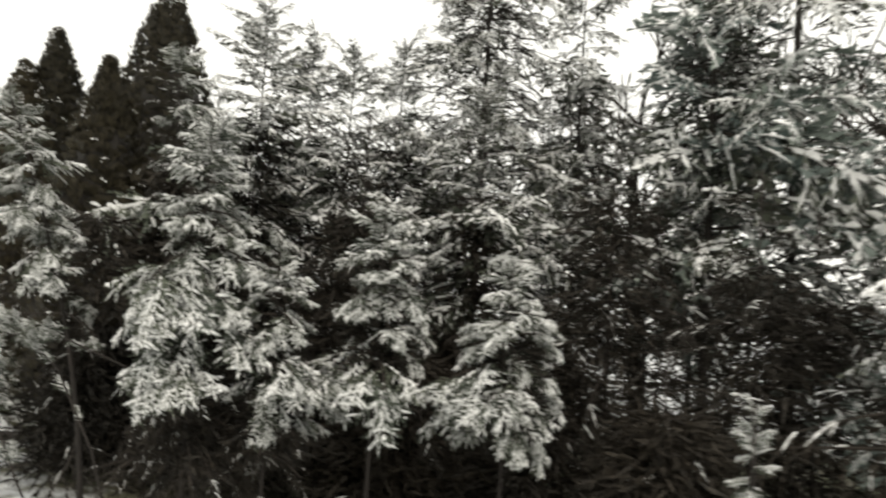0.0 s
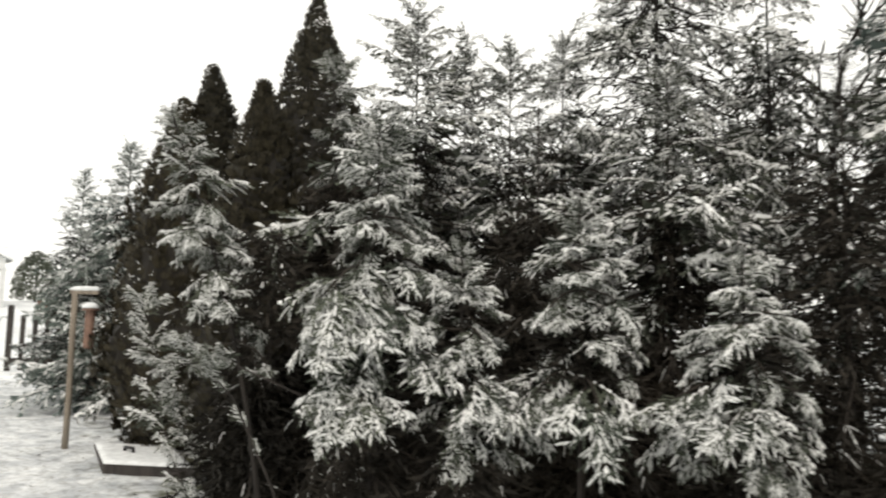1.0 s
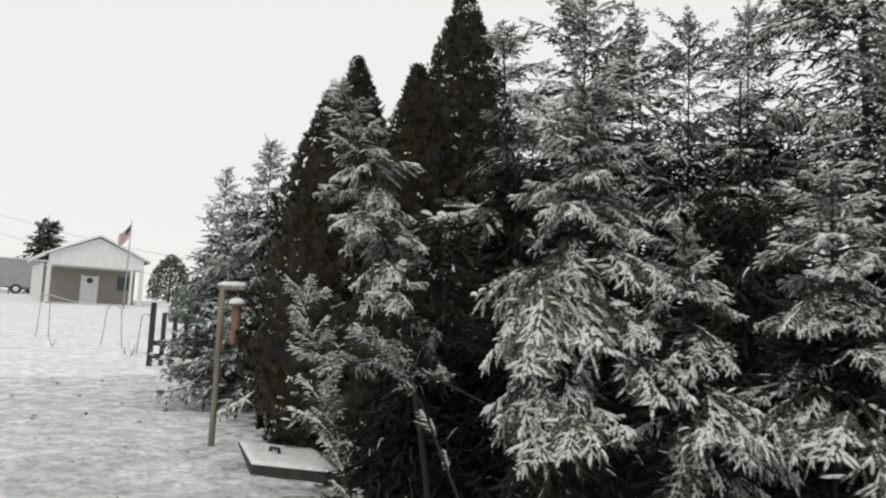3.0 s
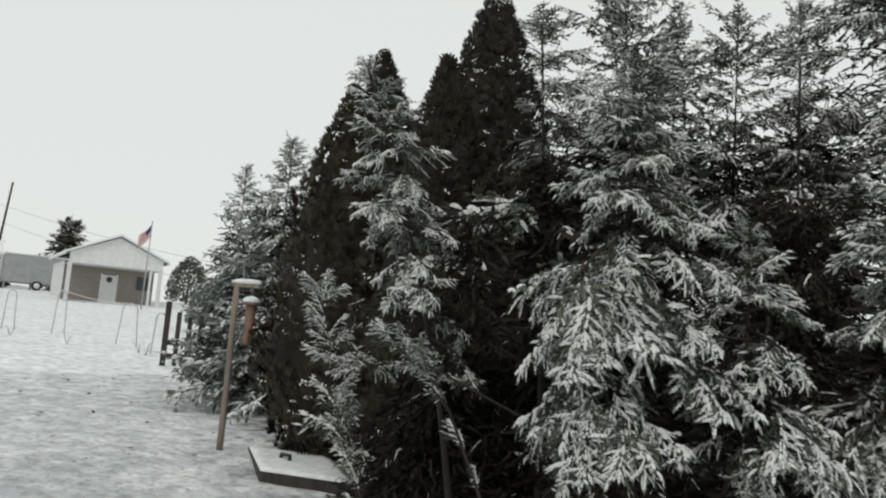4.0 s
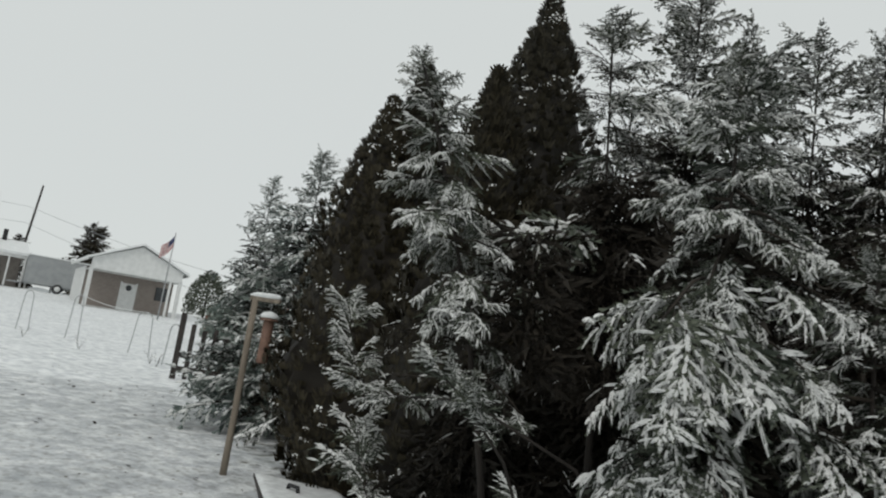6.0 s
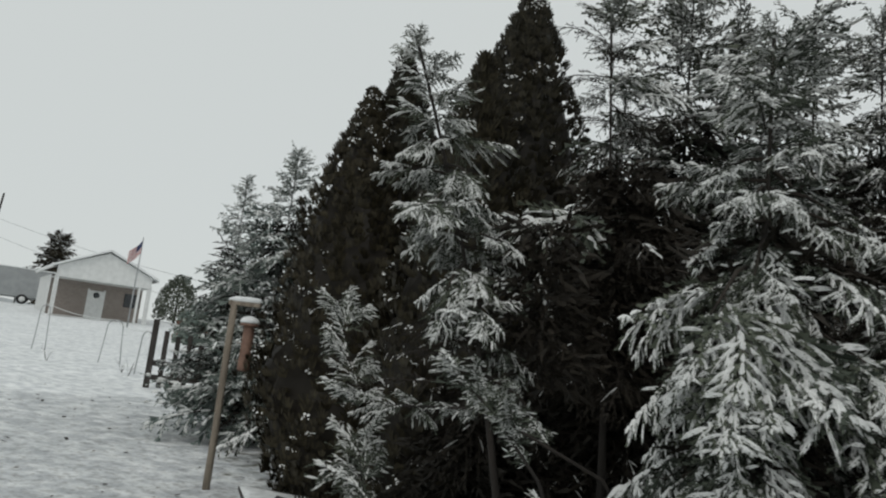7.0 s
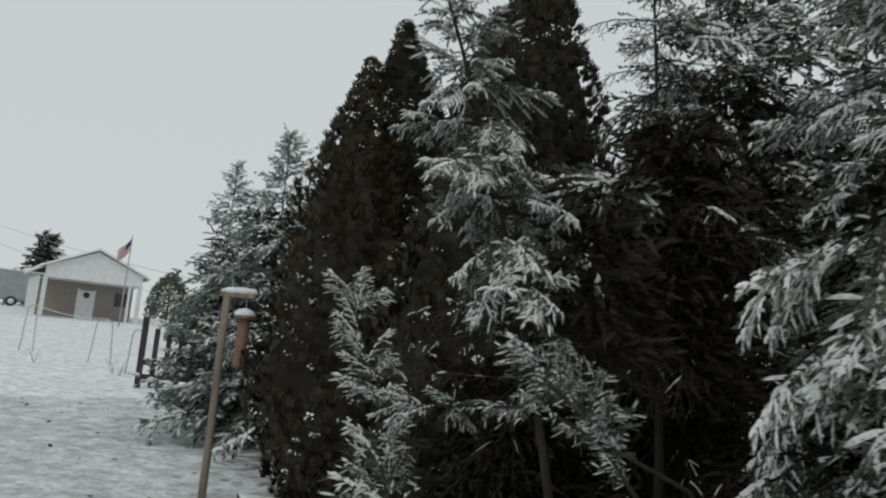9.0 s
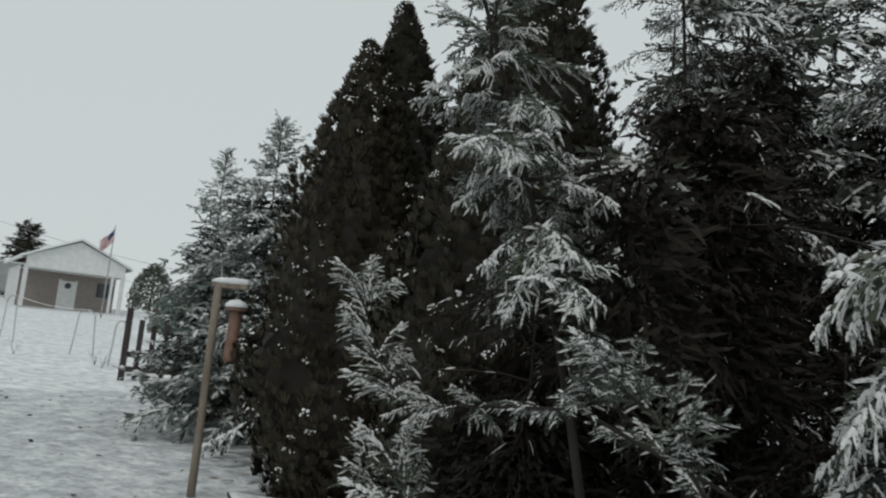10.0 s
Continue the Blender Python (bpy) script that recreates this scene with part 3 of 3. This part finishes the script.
def slab(grow, z0, z1, n=14, wave=0.0):
    """A slab over the hatch's outline, its top a little uneven."""
    V, F = [], []
    for j in range(n + 1):
        for i in range(n + 1):
            e = 0.6 if min(i, n - i, j, n - j) == 0 else 0.0
            p = HU * (grow * (i / n - 0.5)) + HV * (grow * (j / n - 0.5))
            V.append((p.x, p.y, z1 - e * (z1 - z0) * (wave > 0) + wave * noise.noise((p.x * 5, p.y * 5, 1))))
    for j in range(n):
        for i in range(n):
            k = j * (n + 1) + i
            F.append((k, k + 1, k + n + 2, k + n + 1))
    rim = [i for i in range(n)] + [n + (n + 1) * j for j in range(n)] + [(n + 1) * (n + 1) - 1 - i for i in range(n)] + [(n + 1) * (n - j) for j in range(n)]
    k = len(V)
    V += [(V[r][0], V[r][1], z0) for r in rim]
    for i in range(len(rim)):
        j = (i + 1) % len(rim)
        F.append((rim[i], k + i, k + j, rim[j]))
    return V, F


V, F = slab(1.0, -0.05, 0.06)
part("slab", mesh_of("slab", V, F, [FENCE_WOOD]), None, hatch)
V, F = slab(0.98, 0.058, 0.08, wave=0.006)
part("snow_layer", mesh_of("snow_layer", V, F, [ROOF_SNOW], smooth=True), None, hatch, "thin layer of snow")
part("handle", tube([(-0.17, -0.02, 0.06), (-0.16, -0.02, 0.11), (-0.04, -0.04, 0.115), (-0.03, -0.04, 0.06)], 0.016, DARK, 6), None, hatch, "dark metal handle")

# wooden gate at the lawn's end
gate = thing("picket_gate", "dark weathered wooden picket gate standing in the snow", "gate", at=pose(-12.57, 8.16, ground_z(-12.57, 8.16) - 0.02, 0, 0, 56))
part("gate_post", boxed(-0.05, 0.05, -0.05, 0.05, -0.1, 1.2, 0.01), FENCE_WOOD, gate)
for z0 in (0.16, 0.4):
    part("rail", boxed(0.05, 1.9, -0.02, 0.02, z0, z0 + 0.09, 0.006), FENCE_WOOD, gate)
for i in range(9):
    x0 = 0.16 + 0.2 * i
    part("picket", boxed(x0, x0 + 0.085, 0.022, 0.042, 0.03 + 0.01 * (i % 3), 1.02 - 0.06 * (i % 2) - 0.02 * i, 0.005), FENCE_WOOD, gate)

# wire fence of bent pipes
def hoop(x, y, rz, w=0.3, h=1.0, lean=0.0):
    t = thing("fence_hoop", "thin grey bent metal hoop standing in the snow", "fence hoop", "hoops of the wire fence", at=pose(x, y, ground_z(x, y) - 0.05, 0, lean, rz))
    pts = [(-w * 0.75, 0, -0.1), (-w * 0.6, 0, 0.4 * h)] + [(-w / 2 * math.cos(math.pi * k / 6), 0, h * 0.86 + h * 0.14 * math.sin(math.pi * k / 6)) for k in range(7)] + [(w * 0.6, 0, 0.4 * h), (w * 0.75, 0, -0.1)]
    part("pipe", tube(pts, 0.012, GREY_METAL, 6), None, t)


hoop(-17.68, 10.28, 62, 0.34, 1.08)
hoop(-20.72, 10.0, 62, 0.22, 1.22)
hoop(-22.3, 9.35, 62, 0.22, 1.15)
hoop(-15.05, 9.55, 62, 0.2, 0.95)
wire = thing("fence_wire", "sagging snow-lined wire strung along the hoops", "fence wire")
pts = []
P4 = [(-26.0, 6.4, 1.75), (-22.3, 9.35, 1.72), (-20.72, 10.0, 1.78), (-17.68, 10.28, 1.53), (-15.05, 9.55, 1.34), (-12.62, 8.25, 1.2), (-12.57, 8.25, 1.2)]
for a, c in zip(P4[:-2], P4[1:-1]):
    for k in range(6):
        f = k / 6
        v = Vector(a).lerp(Vector(c), f)
        v.z -= 0.09 * math.sin(math.pi * f)
        pts.append(v)
part("wire", tube(pts, 0.008, WHITE_PAINT, 5), None, wire)

# dry stalks in the snow
for k, (sx, sy) in enumerate([(-15.2, 9.2), (-14.6, 9.0), (-17.2, 8.6), (-19.5, 8.3)]):
    rng = random.Random(70 + k)
    s = thing("dry_plant", "few dry brown stalks poking out of the snow", "dry plant", "dry plants in the lawn", at=pose(sx, sy, ground_z(sx, sy)))
    for _ in range(6):
        a = rng.uniform(0, 6.28)
        tip = Vector((0.16 * math.cos(a), 0.16 * math.sin(a), rng.uniform(0.15, 0.34)))
        part("stalk", tube([(0, 0, -0.02), tip * 0.5 + Vector((0, 0, 0.05)), tip], [0.003, 0.0025, 0.0015], TWIG, 3), None, s)

# leaves and bits lying on the snow
rng = random.Random(5)
V, F = [], []
for _ in range(150):
    d, w = rng.uniform(3.0, 14), rng.uniform(-2.6, 1.6)
    x, y = -0.6 - 0.84 * d - 0.5 * w, 0.6 + 0.5 * d - 0.84 * w
    if line_side(x, y) > 0.3:
        continue
    a, s = rng.uniform(0, 6.28), rng.uniform(0.012, 0.038)
    c = Vector((x, y, ground_z(x, y) + 0.012))
    u, v = Vector((math.cos(a), math.sin(a), rng.uniform(-0.1, 0.3))) * s, Vector((-math.sin(a), math.cos(a), rng.uniform(0, 0.5))) * s * 0.6
    k = len(V)
    V += [c - u, c + v, c + u, c - v]
    F.append((k, k + 1, k + 2, k + 3))
tagged(new("fallen_leaves", mesh_of("fallen_leaves", V, F, [TWIG])), "scattered brown leaves on the snow", "leaves", kind="stuff")

# ---- the neighbour's house on the rise ----
SIGHT = math.atan2(0.475, -0.88)
HX, HY, HZ = -50.9, 27.5, 1.93
house = thing("neighbour_house", "small brown brick house with a white gabled porch and snowy roof", "house", at=pose(HX, HY, HZ, 0, 0, math.degrees(SIGHT) - 90 + 10))
W, D, E, K = 3.1, 9.0, 2.66, 4.85
part("wall", boxed(-W, W, 2.4, D, -0.6, E + 0.2), BRICK, house, "brown brick wall")
part("porch_floor", boxed(-W, W, 0.0, 2.4, -0.7, 0.02), CONCRETE, house)
bm = bmesh.new()
g = [bm.verts.new(p) for p in ((-W, -0.05, E), (W, -0.05, E), (W, -0.05, E + 0.74), (0, -0.05, K - 0.12), (-W, -0.05, E + 0.74), (-W, 0.1, E), (W, 0.1, E), (W, 0.1, E + 0.74), (0, 0.1, K - 0.12), (-W, 0.1, E + 0.74))]
for f in ((0, 1, 2, 3, 4), (9, 8, 7, 6, 5), (0, 5, 6, 1), (1, 6, 7, 2), (2, 7, 8, 3), (3, 8, 9, 4), (4, 9, 5, 0)):
    bm.faces.new([g[i] for i in f])
part("gable", bm, WHITE_PAINT, house, "white boarded gable")
for s in (-1, 1):
    bm = bmesh.new()
    a, c = (s * (W + 0.4), E + 0.6), (0, K)
    q = [bm.verts.new(p) for p in ((a[0], -0.4, a[1]), (c[0], -0.4, c[1]), (c[0], D + 0.3, c[1]), (a[0], D + 0.3, a[1]), (a[0], -0.4, a[1] + 0.14), (c[0], -0.4, c[1] + 0.14), (c[0], D + 0.3, c[1] + 0.14), (a[0], D + 0.3, a[1] + 0.14))]
    for f in ((0, 1, 2, 3), (7, 6, 5, 4), (0, 4, 5, 1), (1, 5, 6, 2), (2, 6, 7, 3), (3, 7, 4, 0)):
        bm.faces.new([q[i] for i in f])
    part("roof", bm, ROOF_SNOW, house, "snow-covered roof slope")
    part("gutter", boxed(s * (W + 0.36) - 0.06, s * (W + 0.36) + 0.06, -0.4, D + 0.2, E + 0.5, E + 0.6), WHITE_PAINT, house)
    part("downpipe", boxed(s * (W + 0.02) - 0.05, s * (W + 0.02) + 0.05, -0.02, 0.08, 0, E + 0.15), WHITE_PAINT, house)
for x in (-W + 0.12, W - 0.12, W - 0.75):
    part("column", boxed(x - 0.08, x + 0.08, 0.02, 0.18, 0, E), WHITE_PAINT, house)
part("ceiling", boxed(-W, W, 0.1, 2.4, E - 0.04, E), WHITE_PAINT, house)
door = part("door", boxed(-0.5, 0.45, 2.34, 2.4, 0.02, 2.1), WHITE_PAINT, house, "white front door with a fan window")
part("window", tube([(-0.02, 2.335, 1.78), (-0.02, 2.33, 1.78)], 0.22, GLASS_DARK, 12), None, door)
part("frame", boxed(-0.62, -0.5, 2.35, 2.42, 0, 2.2), WHITE_PAINT, door)
part("frame", boxed(0.45, 0.57, 2.35, 2.42, 0, 2.2), WHITE_PAINT, door)
part("window", boxed(1.9, 3.0, 2.36, 2.41, 1.2, 2.2), GLASS_DARK, house, "dark window behind the porch")
part("side_wall", boxed(-W - 0.03, -W, 2.3, D, -0.4, E + 0.2), WHITE_PAINT, house, "pale side wall")

flagpole = thing("flagpole", "thin grey flagpole with a ball on top", "flagpole", at=pose(-44.3, 25.9, 1.1))
part("pole", tube([(0, 0, -0.3), (0.05, 0, 3.5), (0.08, 0, 6.25)], [0.05, 0.045, 0.03], GREY_METAL, 7), None, flagpole)
flag = thing("flag", "striped red and white flag with a navy corner", "flag", at=pose(-44.22, 25.9, 7.2, 0, 0, math.degrees(SIGHT) - 90))
fw, fh = 1.15, 0.8


def cloth(x0, x1, z0, z1):
    V, F = [], []
    for j in range(2):
        for i in range(9):
            u = x0 + (x1 - x0) * i / 8
            zz = z0 + (z1 - z0) * j
            V.append((-u * 0.62, 0.12 * math.sin(u * 5 + zz), zz - 0.85 * u - 0.08 * math.sin(u * 4)))
    for i in range(8):
        F.append((i, i + 1, i + 10, i + 9))
    return V, F


for k in range(13):
    z1 = -fh * k / 13
    x0 = 0.46 if k < 7 else 0.02
    V, F = cloth(x0, fw, z1 - fh / 13, z1)
    part("stripe", mesh_of("stripe", V, F, [RED_CLOTH if k % 2 == 0 else WHITE_CLOTH]), None, flag)
V, F = cloth(0.02, 0.46, -fh * 7 / 13, 0)
part("corner", mesh_of("corner", V, F, [BLUE_CLOTH]), None, flag, "navy corner field")


def out(t_dir, d, z=None):
    """A place d metres off along a bearing in degrees, anticlockwise from +x."""
    x, y = -0.4 + d * math.cos(radians(t_dir)), 0.6 + d * math.sin(radians(t_dir))
    return x, y, ground_z(x, y) if z is None else z


# the farther yard: trailer, porch house, pole and trees
B0 = math.degrees(math.atan2(16.5, -41.8))
tx, ty, tz = out(B0 - 1.5, 74, 2.7)
trailer = thing("cargo_trailer", "long grey enclosed trailer parked in the snow", "trailer", at=pose(tx, ty, tz, 0, 0, math.degrees(SIGHT) - 90 + 10))
part("body", boxed(-2.6, 4.6, -1.1, 1.1, 0.55, 3.0, 0.08), GREY_PAINT, trailer)
part("roof_snow", boxed(-2.55, 4.55, -1.05, 1.05, 3.0, 3.1, 0.04), ROOF_SNOW, trailer, "snow on the roof")
for x in (0.1,):
    w = part("wheel", tube([(x, -1.16, 0.42), (x, -0.92, 0.42)], 0.42, DARK, 16), None, trailer)
    part("rim", tube([(x, -1.18, 0.42), (x, -1.1, 0.42)], 0.24, WHITE_PAINT, 12), None, w)
part("hitch", boxed(-3.8, -2.6, -0.06, 0.06, 0.5, 0.62), GREY_METAL, trailer)

px, py, pz = out(B0 + 1.9, 74, 2.8)
far = thing("porch_house", "tan house with a white porch on posts, roofs under snow", "house", at=pose(px, py, pz, 0, 0, math.degrees(SIGHT) - 90 + 14))
part("wall", boxed(-9, -1.4, 3.2, 10, -0.5, 6.4), TAN_WALL, far)
part("wall", boxed(-9, 1.6, 2.2, 3.2, -0.5, 2.6), TAN_WALL, far, "shaded wall behind the porch")
for s in (0, 1):
    bm = bmesh.new()
    ys = (2.6, 6.6) if s == 0 else (10.6, 6.6)
    q = [bm.verts.new(p) for p in ((-9.5, ys[0], 6.2), (-0.9, ys[0], 6.2), (-0.9, ys[1], 8.4), (-9.5, ys[1], 8.4), (-9.5, ys[0], 6.4), (-0.9, ys[0], 6.4), (-0.9, ys[1], 8.6), (-9.5, ys[1], 8.6))]
    for f in ((0, 1, 2, 3), (7, 6, 5, 4), (0, 4, 5, 1), (1, 5, 6, 2), (2, 6, 7, 3), (3, 7, 4, 0)):
        bm.faces.new([q[i] for i in f])
    part("roof", bm, ROOF_SNOW, far)
bm = bmesh.new()
q = [bm.verts.new(p) for p in ((-9, -0.3, 2.75), (1.9, -0.3, 2.75), (1.9, 3.2, 4.0), (-9, 3.2, 4.0), (-9, -0.3, 3.0), (1.9, -0.3, 3.0), (1.9, 3.2, 4.2), (-9, 3.2, 4.2))]
for f in ((0, 1, 2, 3), (7, 6, 5, 4), (0, 4, 5, 1), (1, 5, 6, 2), (2, 6, 7, 3), (3, 7, 4, 0)):
    bm.faces.new([q[i] for i in f])
part("porch_roof", bm, ROOF_SNOW, far, "snowy porch roof")
part("porch_beam", boxed(-9, 1.8, -0.2, -0.05, 2.5, 2.75), WHITE_PAINT, far)
for i in range(7):
    part("porch_post", boxed(1.6 - 1.25 * i, 1.74 - 1.25 * i, -0.2, -0.06, 0, 2.5), WHITE_PAINT, far)
part("chimney", boxed(-0.2, 0.15, 2.6, 2.95, 3.4, 5.0), DARK, far)
for z in (2.02, 2.62):
    part("rail", boxed(1.9, 4.2, -0.1, -0.04, z, z + 0.08), WHITE_PAINT, far)
for i in range(15):
    part("slat", boxed(-0.035, 0.035, -0.09, -0.05, 0.0, 0.75, m=pose(1.95 + 0.155 * i, 0, 2.03, 0, 28 if i % 2 else -28, 0)), WHITE_PAINT, far)
part("deck", boxed(1.9, 4.2, -0.1, 3.0, 1.8, 2.0), TAN_WALL, far)
for x in (2.0, 4.05):
    part("deck_post", boxed(x, x + 0.14, -0.1, 0.04, -0.3, 2.0), WHITE_PAINT, far)
for x in (-0.9, -3.4):
    part("window", boxed(x - 0.5, x + 0.5, 2.14, 2.2, 0.9, 2.0), GLASS_DARK, far)
bx, by, bz = out(B0 + 2.75, 69, 2.6)
barrel = thing("blue_barrel", "blue plastic barrel beside the porch", "barrel", at=pose(bx, by, bz))
part("drum", tube([(0, 0, 0), (0, 0, 0.1), (0, 0, 0.5), (0, 0, 0.9), (0, 0, 1.0)], [0.27, 0.3, 0.33, 0.3, 0.27], BLUE, 14), None, barrel)

ux, uy, uz = out(B0 + 1.15, 92, 2.0)
upole = thing("utility_pole", "leaning dark wooden utility pole", "utility pole", at=pose(ux, uy, uz, 0, 4, 55))
part("pole", tube([(0, 0, -1), (0, 0, 6), (0, 0, 12.6)], [0.15, 0.13, 0.1], BARK, 8), None, upole)
for k, (zz, sag) in enumerate(((11.4, 1.6), (9.6, 1.9))):
    ax, ay, _ = out(B0 + 9, 95)
    cx, cy, _ = out(B0 - 22, 60)
    A, Bm, C = Vector((ax, ay, zz + 3)), Vector((ux, uy, zz + 0.6)), Vector((cx, cy, zz - 6.4))
    pts = []
    for a, c in ((A, Bm), (Bm, C)):
        for i in range(10):
            v = a.lerp(c, i / 10)
            v.z -= sag * math.sin(math.pi * i / 10) * 0.5
            pts.append(v)
    pts.append(C)
    t = thing("power_line", "thin dark overhead wire crossing the sky", "power line", "overhead wires")
    part("wire", tube(pts, 0.022, GREY_METAL, 4), None, t)

FARB = [bough_mesh(40 + s, 7, 0.12, 0.05, THUJA, droop=0.2, lift=0.3, spread=0.4, width=0.1, segs=2) for s in range(2)]
for bearing, d, h, r, z0 in ((B0 + 1.3, 88, 7.4, 1.9, 2.4), (B0 - 3.55, 84, 9.6, 2.3, 2.2), (B0 - 3.0, 86, 10.0, 2.4, 2.2)):
    x, y, _ = out(bearing, d)
    t = conifer("pine", "dark far pine standing behind the yard", x, y, h + 1.4, r, FARB, 130, int(d), inner=0, low=0.15, group="far pines", shape=0.55)
    t.location.z = z0


def bare_tree(label, x, y, height, seed, material=TWIG, leaves=0, group="bare trees"):
    """A leafless tree: forking limbs and fine twigs."""
    rng = random.Random(seed)
    t = thing("bare_tree", label, "bare tree", group, at=pose(x, y, ground_z(x, y) - 0.05))
    V, F = [], []

    def grow(p, d, length, r, depth):
        pts, q = [p], p
        for i in range(3):
            d = (d + Vector((rng.uniform(-0.2, 0.2), rng.uniform(-0.2, 0.2), rng.uniform(-0.05, 0.15)))).normalized()
            q = q + d * length / 3
            pts.append(q)
        vs, fs = tube_data(pts, [r, r * 0.9, r * 0.8, r * 0.66], 5 if depth < 2 else 3)
        k = len(V)
        V.extend(vs)
        F.extend([tuple(k + i for i in f) for f in fs])
        if depth < 5:
            for _ in range(3 if depth else 4):
                e = (d + Vector((rng.uniform(-0.9, 0.9), rng.uniform(-0.9, 0.9), rng.uniform(-0.3, 0.6)))).normalized()
                grow(pts[rng.randint(1, 3)], e, length * rng.uniform(0.55, 0.8), r * 0.6, depth + 1)

    grow(Vector((0, 0, 0)), Vector((0, 0, 1)), height * 0.36, height * 0.018, 0)
    part("branchwork", mesh_of("branchwork", V, F, [material]), None, t)["kind"] = "stuff"
    return t


bare_tree("bare deciduous tree behind the spruces, snow on its twigs", 0.75, 8.6, 6.5, 81)
bare_tree("bare tree behind the thicket", -2.6, 11.5, 6.0, 82)
bare_tree("bare tree far behind the row", 4.2, 9.5, 7.5, 84)

# round far trees and a russet hedge beyond the gate
def bush(name, label, x, y, z, rx, rz, material, seed, count=3500):
    rng = random.Random(seed)
    V, F = [], []
    for _ in range(count):
        a, c = rng.uniform(0, 6.28), rng.uniform(-0.2, 1)
        s = math.sqrt(1 - c * c) * rng.uniform(0.6, 1.08)
        p = Vector((rx * s * math.cos(a), rx * s * math.sin(a), rz * (0.35 + 0.65 * c * rng.uniform(0.8, 1.1))))
        u = Vector((rng.uniform(-1, 1), rng.uniform(-1, 1), rng.uniform(-1, 1))).normalized() * rx * 0.05
        v = u.orthogonal().normalized() * rx * 0.04
        k = len(V)
        V += [p - u, p + v, p + u, p - v]
        F.append((k, k + 1, k + 2, k + 3))
    t = thing(name, label, "tree" if name == "far_tree" else "bush", at=pose(x, y, z))
    part("crown", mesh_of("crown", V, F, [material]), None, t)
    part("trunk", tube([(0, 0, -0.8), (0, 0, rz * 0.7)], [rx * 0.08, rx * 0.03], BARK, 6), None, t)


bush("far_tree", "dark rounded evergreen beside the brick house", -58.5, 38.3, 1.7, 1.8, 4.9, NEEDLE, 91)
bush("bush", "russet-leaved bush beyond the gate", -34, 24.5, 0.6, 1.6, 2.6, RUSSET, 92)
bush("bush", "russet-leaved bush behind the spruces", -30.5, 24, 0.6, 1.8, 2.5, RUSSET, 93)
bush("bush", "grey frosted shrub beyond the gate", -24, 18, 0.5, 1.6, 2.6, NEEDLE_GREY, 94)

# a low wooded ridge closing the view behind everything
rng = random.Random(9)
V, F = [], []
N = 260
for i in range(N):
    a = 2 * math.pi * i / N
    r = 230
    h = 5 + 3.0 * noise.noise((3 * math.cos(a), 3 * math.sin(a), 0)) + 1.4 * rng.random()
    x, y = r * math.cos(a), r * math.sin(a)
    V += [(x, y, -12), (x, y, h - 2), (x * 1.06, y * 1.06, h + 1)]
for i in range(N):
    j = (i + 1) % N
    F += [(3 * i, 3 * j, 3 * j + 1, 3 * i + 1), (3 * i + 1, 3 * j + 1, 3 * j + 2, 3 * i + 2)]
# Pale grey: the haze over the woods is put into the colour.
RIDGE = grained("haze_painted_woods", (0.3, 0.32, 0.33), (0.42, 0.44, 0.45), 0.08, 1.0, relief=0.0, fine=0.6)
tagged(new("backdrop", mesh_of("backdrop", V, F, [RIDGE])), "snow-veiled wooded ridge in the distance, haze painted into its grey", "backdrop", kind="structure")
